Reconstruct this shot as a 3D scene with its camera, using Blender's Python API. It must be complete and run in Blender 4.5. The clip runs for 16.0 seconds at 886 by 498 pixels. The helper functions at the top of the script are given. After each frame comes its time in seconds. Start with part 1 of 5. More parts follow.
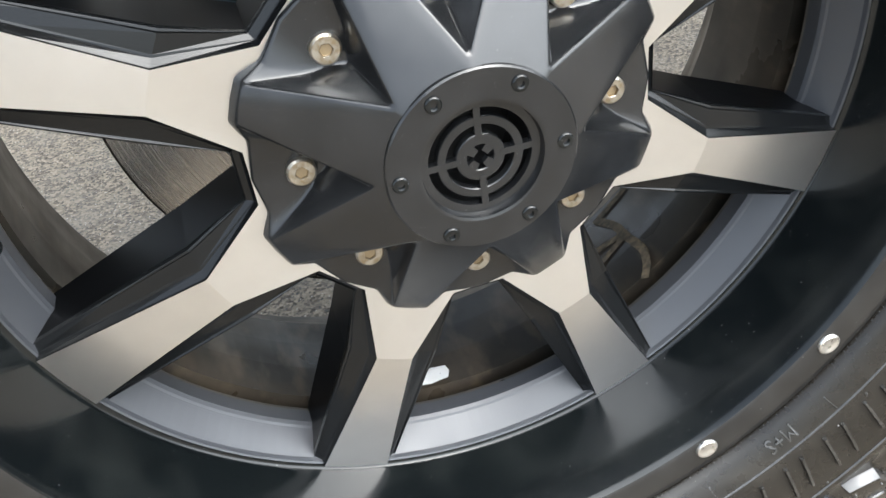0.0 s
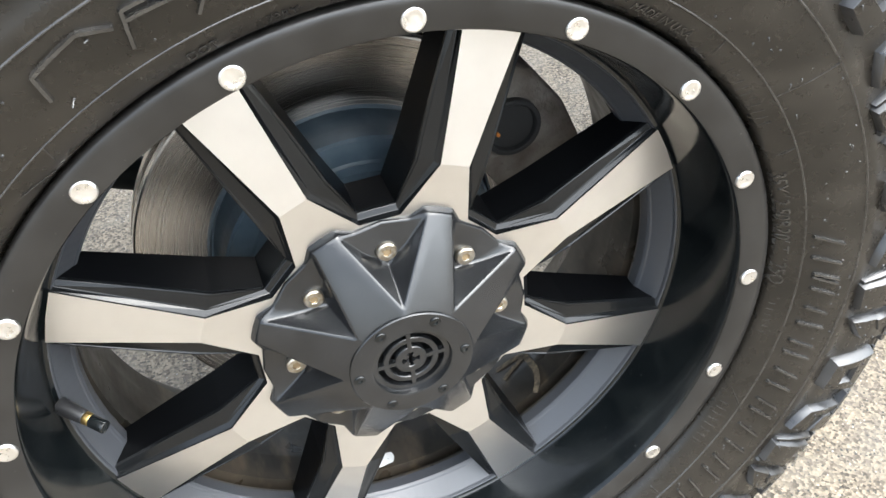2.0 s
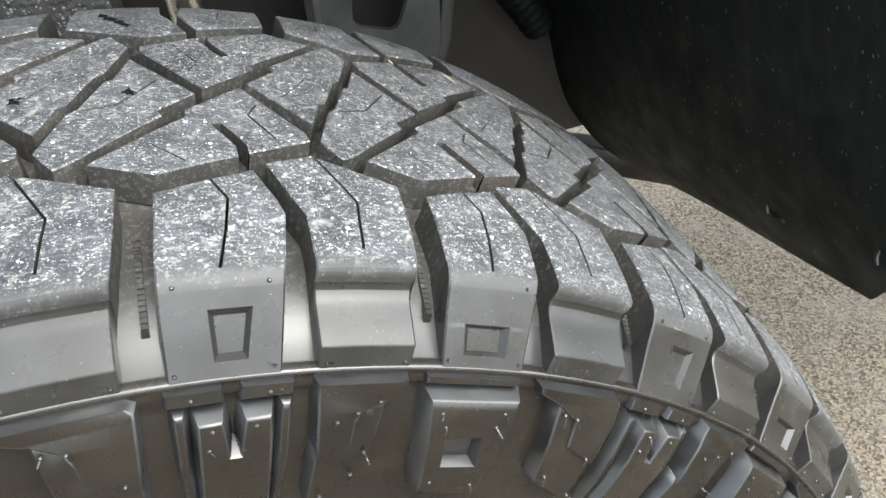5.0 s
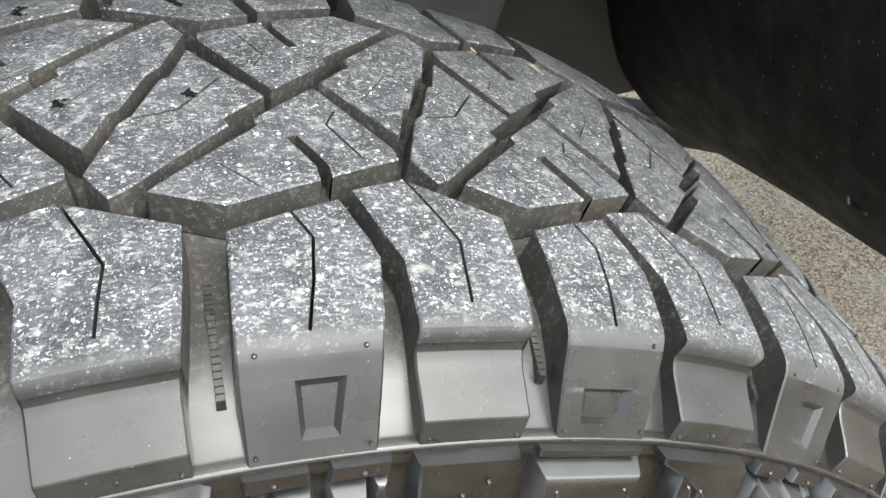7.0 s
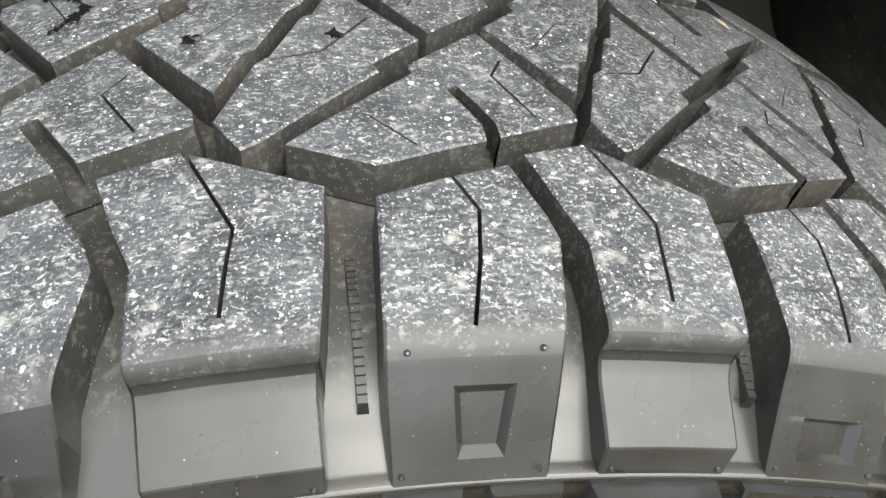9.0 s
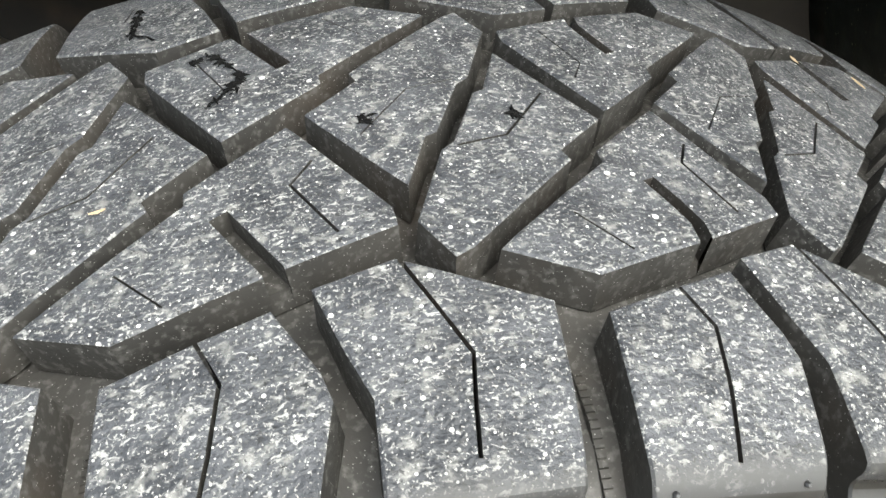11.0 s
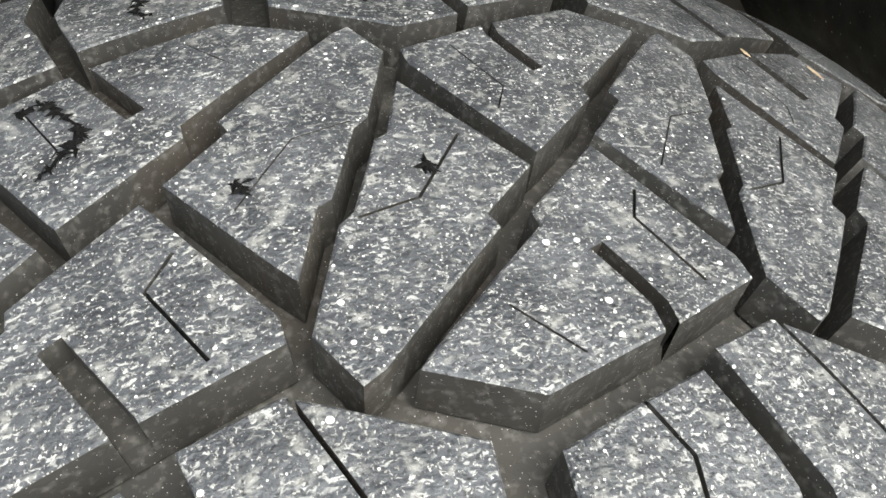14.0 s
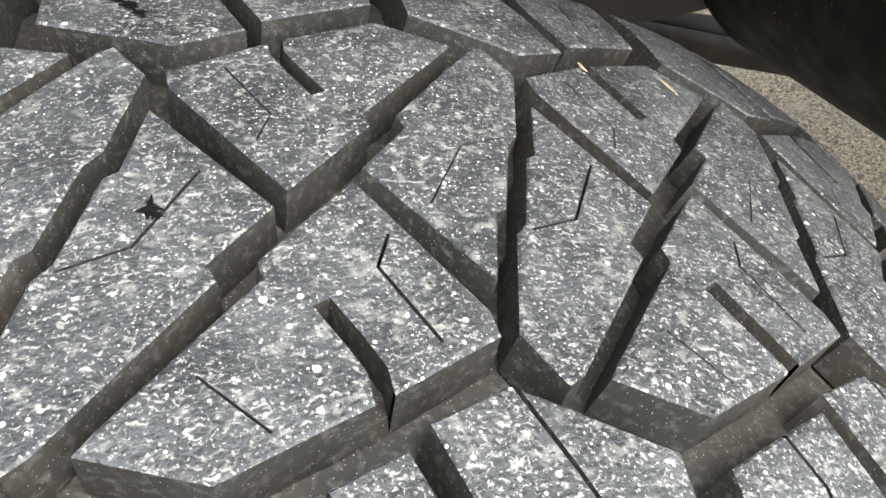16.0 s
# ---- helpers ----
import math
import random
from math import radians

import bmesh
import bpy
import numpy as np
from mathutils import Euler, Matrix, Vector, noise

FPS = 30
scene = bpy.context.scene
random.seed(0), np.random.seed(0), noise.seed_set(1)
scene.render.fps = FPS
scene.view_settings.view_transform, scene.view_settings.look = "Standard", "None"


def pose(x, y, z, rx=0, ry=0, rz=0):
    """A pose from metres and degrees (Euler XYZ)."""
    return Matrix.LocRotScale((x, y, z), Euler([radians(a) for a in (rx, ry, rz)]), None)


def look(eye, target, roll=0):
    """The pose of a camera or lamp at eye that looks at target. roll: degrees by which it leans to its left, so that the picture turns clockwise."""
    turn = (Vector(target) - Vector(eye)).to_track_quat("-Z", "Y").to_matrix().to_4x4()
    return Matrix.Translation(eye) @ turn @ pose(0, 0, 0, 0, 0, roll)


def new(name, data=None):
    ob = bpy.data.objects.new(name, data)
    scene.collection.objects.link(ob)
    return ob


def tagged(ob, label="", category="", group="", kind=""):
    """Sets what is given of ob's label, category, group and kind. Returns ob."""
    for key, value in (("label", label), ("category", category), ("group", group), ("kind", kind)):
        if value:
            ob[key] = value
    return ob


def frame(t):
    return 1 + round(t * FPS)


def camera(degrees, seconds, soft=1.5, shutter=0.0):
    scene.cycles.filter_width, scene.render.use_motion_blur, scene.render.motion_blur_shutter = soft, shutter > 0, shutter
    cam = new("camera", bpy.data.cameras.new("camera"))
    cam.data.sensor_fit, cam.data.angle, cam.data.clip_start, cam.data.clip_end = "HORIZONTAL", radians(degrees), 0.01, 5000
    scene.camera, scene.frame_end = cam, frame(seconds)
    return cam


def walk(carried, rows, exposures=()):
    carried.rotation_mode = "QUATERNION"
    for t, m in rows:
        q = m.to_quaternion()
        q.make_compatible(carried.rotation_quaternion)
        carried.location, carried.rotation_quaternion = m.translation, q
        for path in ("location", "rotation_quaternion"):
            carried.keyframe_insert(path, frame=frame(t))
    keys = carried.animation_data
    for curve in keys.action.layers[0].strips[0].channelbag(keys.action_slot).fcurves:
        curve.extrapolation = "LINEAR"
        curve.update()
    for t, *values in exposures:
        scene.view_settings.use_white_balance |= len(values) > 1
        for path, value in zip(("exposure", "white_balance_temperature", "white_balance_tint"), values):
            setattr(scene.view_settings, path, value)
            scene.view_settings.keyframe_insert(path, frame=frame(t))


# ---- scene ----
cam = camera(54.13, 16.0)
PATH = [
    (0, (-0.0971, -0.3018, 0.6342), (0.1191, 0.6376, -0.0805), -7.41),
    (0.5, (-0.1083, -0.3422, 0.6134), (0.1341, 0.5847, -0.1092), -7.11),
    (1, (-0.1240, -0.3656, 0.6895), (0.1264, 0.5573, -0.0354), -6.89),
    (1.5, (-0.1169, -0.3913, 0.7920), (0.1477, 0.5234, 0.0617), -5.60),
    (2, (-0.0919, -0.4047, 0.8751), (0.1670, 0.4991, 0.1294), -4.75),
    (2.5, (-0.0751, -0.4101, 0.9156), (0.1816, 0.4930, 0.1683), -4.11),
    (3, (-0.0609, -0.3817, 0.9519), (0.1935, 0.5328, 0.2179), -3.92),
    (3.5, (-0.0447, -0.3363, 1.0163), (0.2023, 0.5828, 0.2854), -5.23),
    (4, (0.0270, -0.3007, 0.9757), (0.2775, 0.6179, 0.2454), -7.76),
    (4.3, (0.0785, -0.2864, 0.9733), (0.3257, 0.6355, 0.2460), -7.78),
    (4.5, (0.0987, -0.2733, 0.9911), (0.3380, 0.6495, 0.2623), -7.55),
    (5, (0.1080, -0.2311, 1.0182), (0.3453, 0.6917, 0.2888), -5.96),
    (5.2, (0.1032, -0.2214, 1.0275), (0.3296, 0.7028, 0.2963), -5.48),
    (7.3, (0.0931, -0.1657, 1.0138), (0.2829, 0.7123, 0.2182), -5.56),
    (7.5, (0.0912, -0.1705, 1.0032), (0.2431, 0.7155, 0.2083), -6.26),
    (8, (0.0824, -0.1549, 0.9922), (0.1526, 0.7429, 0.1991), -8.45),
    (8.2, (0.0827, -0.1483, 0.9900), (0.1401, 0.7443, 0.1901), -8.70),
    (10.3, (0.0655, -0.1040, 1.0065), (0.1308, 0.7712, 0.1882), -7.07),
    (10.5, (0.0543, -0.1017, 1.0150), (0.1263, 0.7678, 0.1911), -6.74),
    (11, (0.0284, -0.0890, 1.0137), (0.1068, 0.7723, 0.1818), -6.39),
    (11.5, (0.0067, -0.0807, 1.0342), (0.0922, 0.7667, 0.1888), -6.46),
    (12, (-0.0003, -0.0747, 1.0395), (0.1169, 0.7707, 0.1959), -6.55),
    (12.5, (-0.0013, -0.0686, 1.0424), (0.1377, 0.7578, 0.1835), -6.55),
    (13, (0.0178, -0.0542, 1.0196), (0.1666, 0.7552, 0.1462), -6.22),
    (13.5, (0.0299, -0.0403, 1.0071), (0.1810, 0.7562, 0.1225), -6.18),
    (14, (0.0450, -0.0321, 1.0042), (0.1979, 0.7519, 0.1087), -6.06),
    (14.5, (0.0633, -0.0269, 1.0049), (0.2085, 0.7501, 0.1019), -6.52),
    (15, (0.0689, -0.0265, 1.0072), (0.2107, 0.7449, 0.0989), -6.70),
    (15.5, (0.0897, -0.0291, 1.0115), (0.2269, 0.7395, 0.1002), -6.96),
    (16, (0.1094, -0.0242, 0.9943), (0.2460, 0.7458, 0.0841), -6.99),
]
EXPOSURE = [
    (0, 2.31, 6170, 6.5),
    (1, 2.29, 6170, 6.5),
    (2, 2.57, 6150, 6.5),
    (3, 2.55, 5980, 5),
    (3.5, 2.67, 6080, 6),
    (4, 2.70, 6200, 5),
    (4.5, 2.52, 6450, 5),
    (5, 2.11, 6400, 5),
    (7.5, 2.05, 6500, 3.5),
    (8, 1.98, 6650, 3.8),
    (10.5, 1.87, 6650, 3.8),
    (11.5, 1.87, 6650, 3.8),
    (12, 1.93, 6650, 3.8),
    (13, 1.86, 6650, 3.8),
    (14, 1.80, 6700, 4),
    (15, 1.80, 6720, 4.5),
    (16, 1.97, 6700, 4),
]
walk(cam, [(t, look(eye, target, roll)) for t, eye, target, roll in PATH], EXPOSURE)

# ---- world and light ----
world = bpy.data.worlds.new("sky")
scene.world = world
world.use_nodes = True
wt = world.node_tree
sky = wt.nodes.new("ShaderNodeTexSky")
sky.sky_type = "NISHITA"
sky.sun_disc = False
sky.sun_elevation, sky.sun_rotation = radians(58), radians(137)
sky.air_density, sky.dust_density = 1.0, 4.0
haze = wt.nodes.new("ShaderNodeHueSaturation")
haze.inputs["Saturation"].default_value = 0.42
wt.links.new(sky.outputs[0], haze.inputs["Color"])
wt.links.new(haze.outputs[0], wt.nodes["Background"].inputs[0])
wt.nodes["Background"].inputs[1].default_value = 0.12
sun = new("sun", bpy.data.lights.new("sun", "SUN"))
sun.data.energy, sun.data.angle, sun.data.color = 1.3, radians(95), (1.0, 0.985, 0.96)
sun.matrix_world = look((1.6, -1.7, 4.2), (0, 0, 0.4))

# ---- materials ----
from mathutils.geometry import delaunay_2d_cdt


def mat(name, base, rough=0.5, metal=0.0, spec=0.5, coat=0.0):
    m = bpy.data.materials.new(name)
    m.use_nodes = True
    b = m.node_tree.nodes["Principled BSDF"]
    b.inputs["Base Color"].default_value = (*base, 1)
    b.inputs["Roughness"].default_value = rough
    b.inputs["Metallic"].default_value = metal
    b.inputs["Specular IOR Level"].default_value = spec
    b.inputs["Coat Weight"].default_value = coat
    return m


def node(m, kind, **vals):
    n = m.node_tree.nodes.new(kind)
    for k, v in vals.items():
        n.inputs[k].default_value = v
    return n


def link(m, a, b):
    m.node_tree.links.new(a, b)


def pos(m, scale=(1, 1, 1)):
    g = m.node_tree.nodes.new("ShaderNodeNewGeometry")
    mp = m.node_tree.nodes.new("ShaderNodeMapping")
    mp.inputs["Scale"].default_value = scale
    link(m, g.outputs["Position"], mp.inputs["Vector"])
    return mp.outputs["Vector"]


def noise_fac(m, vec, scale, lo, hi, detail=4.0):
    """A noise between 0 and 1, with its slope between lo and hi."""
    n = node(m, "ShaderNodeTexNoise", Scale=scale, Detail=detail)
    link(m, vec, n.inputs["Vector"])
    r = node(m, "ShaderNodeMapRange")
    r.inputs["From Min"].default_value, r.inputs["From Max"].default_value = lo, hi
    link(m, n.outputs["Fac"], r.inputs["Value"])
    return r.outputs["Result"]


def specks(m, vec, scale, size, soft=0.08):
    """Round specks of a cell pattern: 1 in a speck, 0 outside."""
    n = node(m, "ShaderNodeTexVoronoi", Scale=scale)
    link(m, vec, n.inputs["Vector"])
    sep = node(m, "ShaderNodeSeparateColor")
    link(m, n.outputs["Color"], sep.inputs[0])
    mul = node(m, "ShaderNodeMath")
    mul.operation = "MULTIPLY"
    mul.inputs[1].default_value = size
    link(m, sep.outputs[0], mul.inputs[0])
    sub = node(m, "ShaderNodeMath")
    sub.operation = "SUBTRACT"
    link(m, mul.outputs[0], sub.inputs[0])
    link(m, n.outputs["Distance"], sub.inputs[1])
    r = node(m, "ShaderNodeMapRange")
    r.inputs["From Min"].default_value, r.inputs["From Max"].default_value = 0.0, soft
    link(m, sub.outputs[0], r.inputs["Value"])
    return r.outputs["Result"]


def mixed(m, fac, a, b):
    """Mix of two colours or colour sockets by a socket."""
    n = m.node_tree.nodes.new("ShaderNodeMix")
    n.data_type = "RGBA"
    link(m, fac, n.inputs[0])
    for sock, v in ((n.inputs[6], a), (n.inputs[7], b)):
        if isinstance(v, tuple):
            sock.default_value = (*v, 1)
        else:
            link(m, v, sock)
    return n.outputs[2]


def base_to(m, sock):
    link(m, sock, m.node_tree.nodes["Principled BSDF"].inputs["Base Color"])


def rough_to(m, fac, lo, hi):
    r = node(m, "ShaderNodeMapRange")
    r.inputs["To Min"].default_value, r.inputs["To Max"].default_value = lo, hi
    link(m, fac, r.inputs["Value"])
    link(m, r.outputs["Result"], m.node_tree.nodes["Principled BSDF"].inputs["Roughness"])


def bump(m, fac, strength, dist):
    n = node(m, "ShaderNodeBump", Strength=strength, Distance=dist)
    link(m, fac, n.inputs["Height"])
    link(m, n.outputs["Normal"], m.node_tree.nodes["Principled BSDF"].inputs["Normal"])


# worn tread face, full of pale grit
m_tread = mat("worn_tread", (0.1, 0.1, 0.1), 0.5)
v = pos(m_tread)
c = mixed(m_tread, noise_fac(m_tread, v, 60, 0.36, 0.66, 6), (0.036, 0.0388, 0.0455), (0.083, 0.0875, 0.098))
wn = node(m_tread, "ShaderNodeTexNoise", Scale=330.0, Detail=2.0)
link(m_tread, v, wn.inputs["Vector"])
warp = m_tread.node_tree.nodes.new("ShaderNodeVectorMath")
warp.operation = "MULTIPLY_ADD"
link(m_tread, wn.outputs["Color"], warp.inputs[0])
warp.inputs[1].default_value = (0.004, 0.004, 0.004)
link(m_tread, v, warp.inputs[2])
stretch = m_tread.node_tree.nodes.new("ShaderNodeMapping")
stretch.inputs["Scale"].default_value = (430, 900, 430)
link(m_tread, warp.outputs[0], stretch.inputs["Vector"])
flecks = noise_fac(m_tread, stretch.outputs["Vector"], 1.0, 0.56, 0.66, 3)
patch = noise_fac(m_tread, v, 120, 0.33, 0.6, 3)
fm = node(m_tread, "ShaderNodeMath")
fm.operation = "MULTIPLY"
link(m_tread, flecks, fm.inputs[0])
link(m_tread, patch, fm.inputs[1])
c = mixed(m_tread, fm.outputs[0], c, (0.43, 0.43, 0.415))
c = mixed(m_tread, noise_fac(m_tread, v, 230, 0.56, 0.72, 6), c, (0.25, 0.25, 0.24))
c = mixed(m_tread, noise_fac(m_tread, v, 700, 0.6, 0.68, 4), c, (0.035, 0.036, 0.038))
c = mixed(m_tread, noise_fac(m_tread, pos(m_tread, (1300, 1000, 1300)), 1.0, 0.6, 0.68, 2), c, (0.34, 0.34, 0.325))
c = mixed(m_tread, specks(m_tread, v, 520, 0.2, 0.06), c, (0.72, 0.72, 0.69))
c = mixed(m_tread, specks(m_tread, v, 260, 0.17, 0.03), c, (0.75, 0.75, 0.72))
c = mixed(m_tread, specks(m_tread, v, 130, 0.13, 0.02), c, (0.85, 0.85, 0.82))
sep = node(m_tread, "ShaderNodeSeparateXYZ")
link(m_tread, v, sep.inputs[0])
worn = node(m_tread, "ShaderNodeMapRange")
worn.inputs["From Min"].default_value, worn.inputs["From Max"].default_value = -0.0022, 0.006
link(m_tread, sep.outputs["Y"], worn.inputs["Value"])
wmix = node(m_tread, "ShaderNodeMath")
wmix.operation = "MULTIPLY_ADD"
link(m_tread, noise_fac(m_tread, v, 140, 0.3, 0.7), wmix.inputs[0])
wmix.inputs[1].default_value = 0.5
wsub = node(m_tread, "ShaderNodeMath")
wsub.operation = "SUBTRACT"
link(m_tread, worn.outputs[0], wsub.inputs[0])
wsub.inputs[1].default_value = 0.25
link(m_tread, wsub.outputs[0], wmix.inputs[2])
wmix.use_clamp = True
c = mixed(m_tread, wmix.outputs[0], (0.045, 0.045, 0.045), c)
base_to(m_tread, c)
rough_to(m_tread, wmix.outputs[0], 0.5, 0.52)
bm_h = node(m_tread, "ShaderNodeMath")
bm_h.operation = "MULTIPLY"
link(m_tread, noise_fac(m_tread, v, 600, 0.3, 0.7), bm_h.inputs[0])
link(m_tread, wmix.outputs[0], bm_h.inputs[1])
bump(m_tread, bm_h.outputs[0], 0.7, 0.0007)

# groove rubber, dusty between the blocks and clean on the shoulder
m_groove = mat("dusty_rubber", (0.05, 0.048, 0.044), 0.7, spec=0.6)
v = pos(m_groove)
sep = node(m_groove, "ShaderNodeSeparateXYZ")
link(m_groove, v, sep.inputs[0])
dust = node(m_groove, "ShaderNodeMapRange")
dust.inputs["From Min"].default_value, dust.inputs["From Max"].default_value = -0.004, 0.012
link(m_groove, sep.outputs["Y"], dust.inputs["Value"])
c = mixed(m_groove, noise_fac(m_groove, v, 26, 0.3, 0.72, 3), (0.0155, 0.015, 0.0135), (0.042, 0.039, 0.0345))
c = mixed(m_groove, noise_fac(m_groove, v, 17, 0.52, 0.85, 5), c, (0.06, 0.045, 0.033))
c = mixed(m_groove, noise_fac(m_groove, v, 420, 0.52, 0.75, 3), c, (0.1, 0.097, 0.09))
c = mixed(m_groove, specks(m_groove, v, 1100, 0.22, 0.06), c, (0.34, 0.34, 0.32))
c = mixed(m_groove, dust.outputs[0], (0.022, 0.022, 0.021), c)
base_to(m_groove, c)
rough_to(m_groove, dust.outputs[0], 0.26, 0.7)
gb = node(m_groove, "ShaderNodeMath")
gb.operation = "MULTIPLY"
link(m_groove, noise_fac(m_groove, v, 300, 0.3, 0.7), gb.inputs[0])
link(m_groove, dust.outputs[0], gb.inputs[1])
bump(m_groove, gb.outputs[0], 0.3, 0.0006)

# moulded rubber of sidewall and shoulder
m_rubber = mat("moulded_rubber", (0.03, 0.028, 0.026), 0.3, spec=0.46)
v = pos(m_rubber)
c = mixed(m_rubber, noise_fac(m_rubber, v, 22, 0.35, 0.7), (0.0085, 0.0073, 0.0056), (0.017, 0.0145, 0.0115))
c = mixed(m_rubber, noise_fac(m_rubber, pos(m_rubber, (9, 30, 30)), 1.0, 0.55, 0.85, 6), c, (0.03, 0.026, 0.021))
c = mixed(m_rubber, specks(m_rubber, v, 300, 0.07, 0.03), c, (0.25, 0.24, 0.22))
c = mixed(m_rubber, specks(m_rubber, v, 900, 0.12, 0.04), c, (0.09, 0.083, 0.072))
base_to(m_rubber, c)
rough_to(m_rubber, noise_fac(m_rubber, v, 120, 0.3, 0.7), 0.24, 0.34)
bump(m_rubber, noise_fac(m_rubber, v, 1100, 0.3, 0.7), 0.07, 0.0003)
m_mark = mat("polished_rubber", (0.02, 0.0185, 0.017), 0.24, spec=0.9)
v = pos(m_mark)
base_to(m_mark, mixed(m_mark, noise_fac(m_mark, v, 60, 0.35, 0.7), (0.014, 0.0128, 0.0115), (0.03, 0.028, 0.025)))
rough_to(m_mark, noise_fac(m_mark, v, 80, 0.3, 0.7), 0.18, 0.3)
m_shoulder = mat("dusty_moulded_rubber", (0.08, 0.08, 0.08), 0.3, spec=0.54)
v = pos(m_shoulder)
c = mixed(m_shoulder, noise_fac(m_shoulder, v, 40, 0.34, 0.66, 6), (0.014, 0.0132, 0.0118), (0.032, 0.0317, 0.031))
c = mixed(m_shoulder, specks(m_shoulder, v, 420, 0.1, 0.03), c, (0.3, 0.3, 0.29))
base_to(m_shoulder, c)
rough_to(m_shoulder, noise_fac(m_shoulder, v, 60, 0.3, 0.7), 0.24, 0.34)
bump(m_shoulder, noise_fac(m_shoulder, v, 1100, 0.3, 0.7), 0.035, 0.0003)

# moulded walls of the sidewall lugs, the sky's sheen put into a paler colour
m_wall = mat("pale_sheen_rubber", (0.05, 0.052, 0.057), 0.4, spec=0.95)
v = pos(m_wall)
base_to(m_wall, mixed(m_wall, noise_fac(m_wall, v, 45, 0.35, 0.7), (0.013, 0.013, 0.0135), (0.03, 0.031, 0.033)))
rough_to(m_wall, noise_fac(m_wall, v, 90, 0.3, 0.7), 0.27, 0.38)

# machined aluminium
m_alu = mat("machined_aluminium", (0.85, 0.84, 0.82), 0.4, 1.0)
v = pos(m_alu)
base_to(m_alu, mixed(m_alu, noise_fac(m_alu, v, 30, 0.3, 0.7), (0.7, 0.69, 0.675), (0.76, 0.75, 0.735)))
rough_to(m_alu, noise_fac(m_alu, v, 700, 0.3, 0.7), 0.29, 0.38)

# gloss black paint
m_gloss = mat("gloss_black_paint", (0.006, 0.007, 0.008), 0.12, spec=0.4, coat=0.1)
v = pos(m_gloss)
c = mixed(m_gloss, noise_fac(m_gloss, v, 25, 0.45, 0.75, 6), (0.003, 0.004, 0.0045), (0.009, 0.0105, 0.0105))
c = mixed(m_gloss, specks(m_gloss, v, 260, 0.1, 0.03), c, (0.2, 0.2, 0.2))
base_to(m_gloss, c)
rough_to(m_gloss, noise_fac(m_gloss, v, 40, 0.3, 0.75), 0.12, 0.26)

# satin black paint of lip and centre cap
m_satin = mat("satin_black_paint", (0.018, 0.018, 0.019), 0.38)
v = pos(m_satin)
base_to(m_satin, mixed(m_satin, noise_fac(m_satin, v, 30, 0.35, 0.7), (0.009, 0.009, 0.0095), (0.018, 0.018, 0.019)))
rough_to(m_satin, noise_fac(m_satin, v, 60, 0.3, 0.7), 0.24, 0.36)

# worn satin paint of the lip
m_lip = mat("worn_black_paint", (0.03, 0.029, 0.028), 0.42)
v = pos(m_lip)
c = mixed(m_lip, noise_fac(m_lip, v, 30, 0.35, 0.7), (0.011, 0.0105, 0.01), (0.02, 0.019, 0.0178))
c = mixed(m_lip, specks(m_lip, v, 160, 0.06, 0.03), c, (0.25, 0.25, 0.24))
base_to(m_lip, c)
rough_to(m_lip, noise_fac(m_lip, v, 60, 0.3, 0.7), 0.28, 0.4)

# dusty black inner barrel
m_barrel = mat("dusty_black_barrel", (0.02, 0.02, 0.02), 0.4, spec=0.3)
v = pos(m_barrel)
c = mixed(m_barrel, noise_fac(m_barrel, v, 14, 0.4, 0.75), (0.012, 0.011, 0.0092), (0.05, 0.04, 0.029))
c = mixed(m_barrel, noise_fac(m_barrel, pos(m_barrel, (1, 0.4, 1)), 45, 0.55, 0.8, 6), c, (0.085, 0.064, 0.043))
base_to(m_barrel, c)
rough_to(m_barrel, noise_fac(m_barrel, v, 25, 0.3, 0.7), 0.25, 0.55)

m_flank = mat("grey_black_paint", (0.004, 0.0045, 0.005), 0.2, spec=0.36)
rough_to(m_flank, noise_fac(m_flank, pos(m_flank), 60, 0.3, 0.7), 0.14, 0.24)
m_cap = mat("satin_black_plastic", (0.03, 0.032, 0.035), 0.3, spec=0.62)
v = pos(m_cap)
base_to(m_cap, mixed(m_cap, specks(m_cap, v, 520, 0.09, 0.03), mixed(m_cap, noise_fac(m_cap, v, 50, 0.35, 0.7), (0.007, 0.0075, 0.0082), (0.014, 0.0145, 0.0155)), (0.16, 0.16, 0.15)))
rough_to(m_cap, noise_fac(m_cap, v, 80, 0.3, 0.7), 0.16, 0.26)
m_gun = mat("gunmetal_paint", (0.042, 0.045, 0.051), 0.3, 0.15)
v = pos(m_gun)
rough_to(m_gun, noise_fac(m_gun, v, 50, 0.3, 0.7), 0.3, 0.42)
m_chrome = mat("bright_steel", (0.82, 0.81, 0.79), 0.3, 1.0)
rough_to(m_chrome, noise_fac(m_chrome, pos(m_chrome), 260, 0.3, 0.7), 0.24, 0.42)
bump(m_chrome, noise_fac(m_chrome, pos(m_chrome), 170, 0.3, 0.7, 1), 0.25, 0.0012)
m_bolt = mat("zinc_bolt", (0.42, 0.38, 0.31), 0.34, 1.0)
base_to(m_bolt, mixed(m_bolt, noise_fac(m_bolt, pos(m_bolt), 300, 0.4, 0.65), (0.52, 0.5, 0.45), (0.36, 0.3, 0.21)))
m_socket = mat("grimy_zinc", (0.3, 0.23, 0.14), 0.55, 0.6)
# near-black for rubber and print, and for shade painted into openings
m_dark = mat("black_and_hole_shade", (0.008, 0.008, 0.008), 0.7)
m_shred = mat("torn_rubber", (0.005, 0.005, 0.005), 0.75, spec=0.12)
# darker, duller copy of the flank paint: the pockets' shade put into colour
m_pocket = mat("pocket_shade_black", (0.0022, 0.0024, 0.0028), 0.3, spec=0.08)

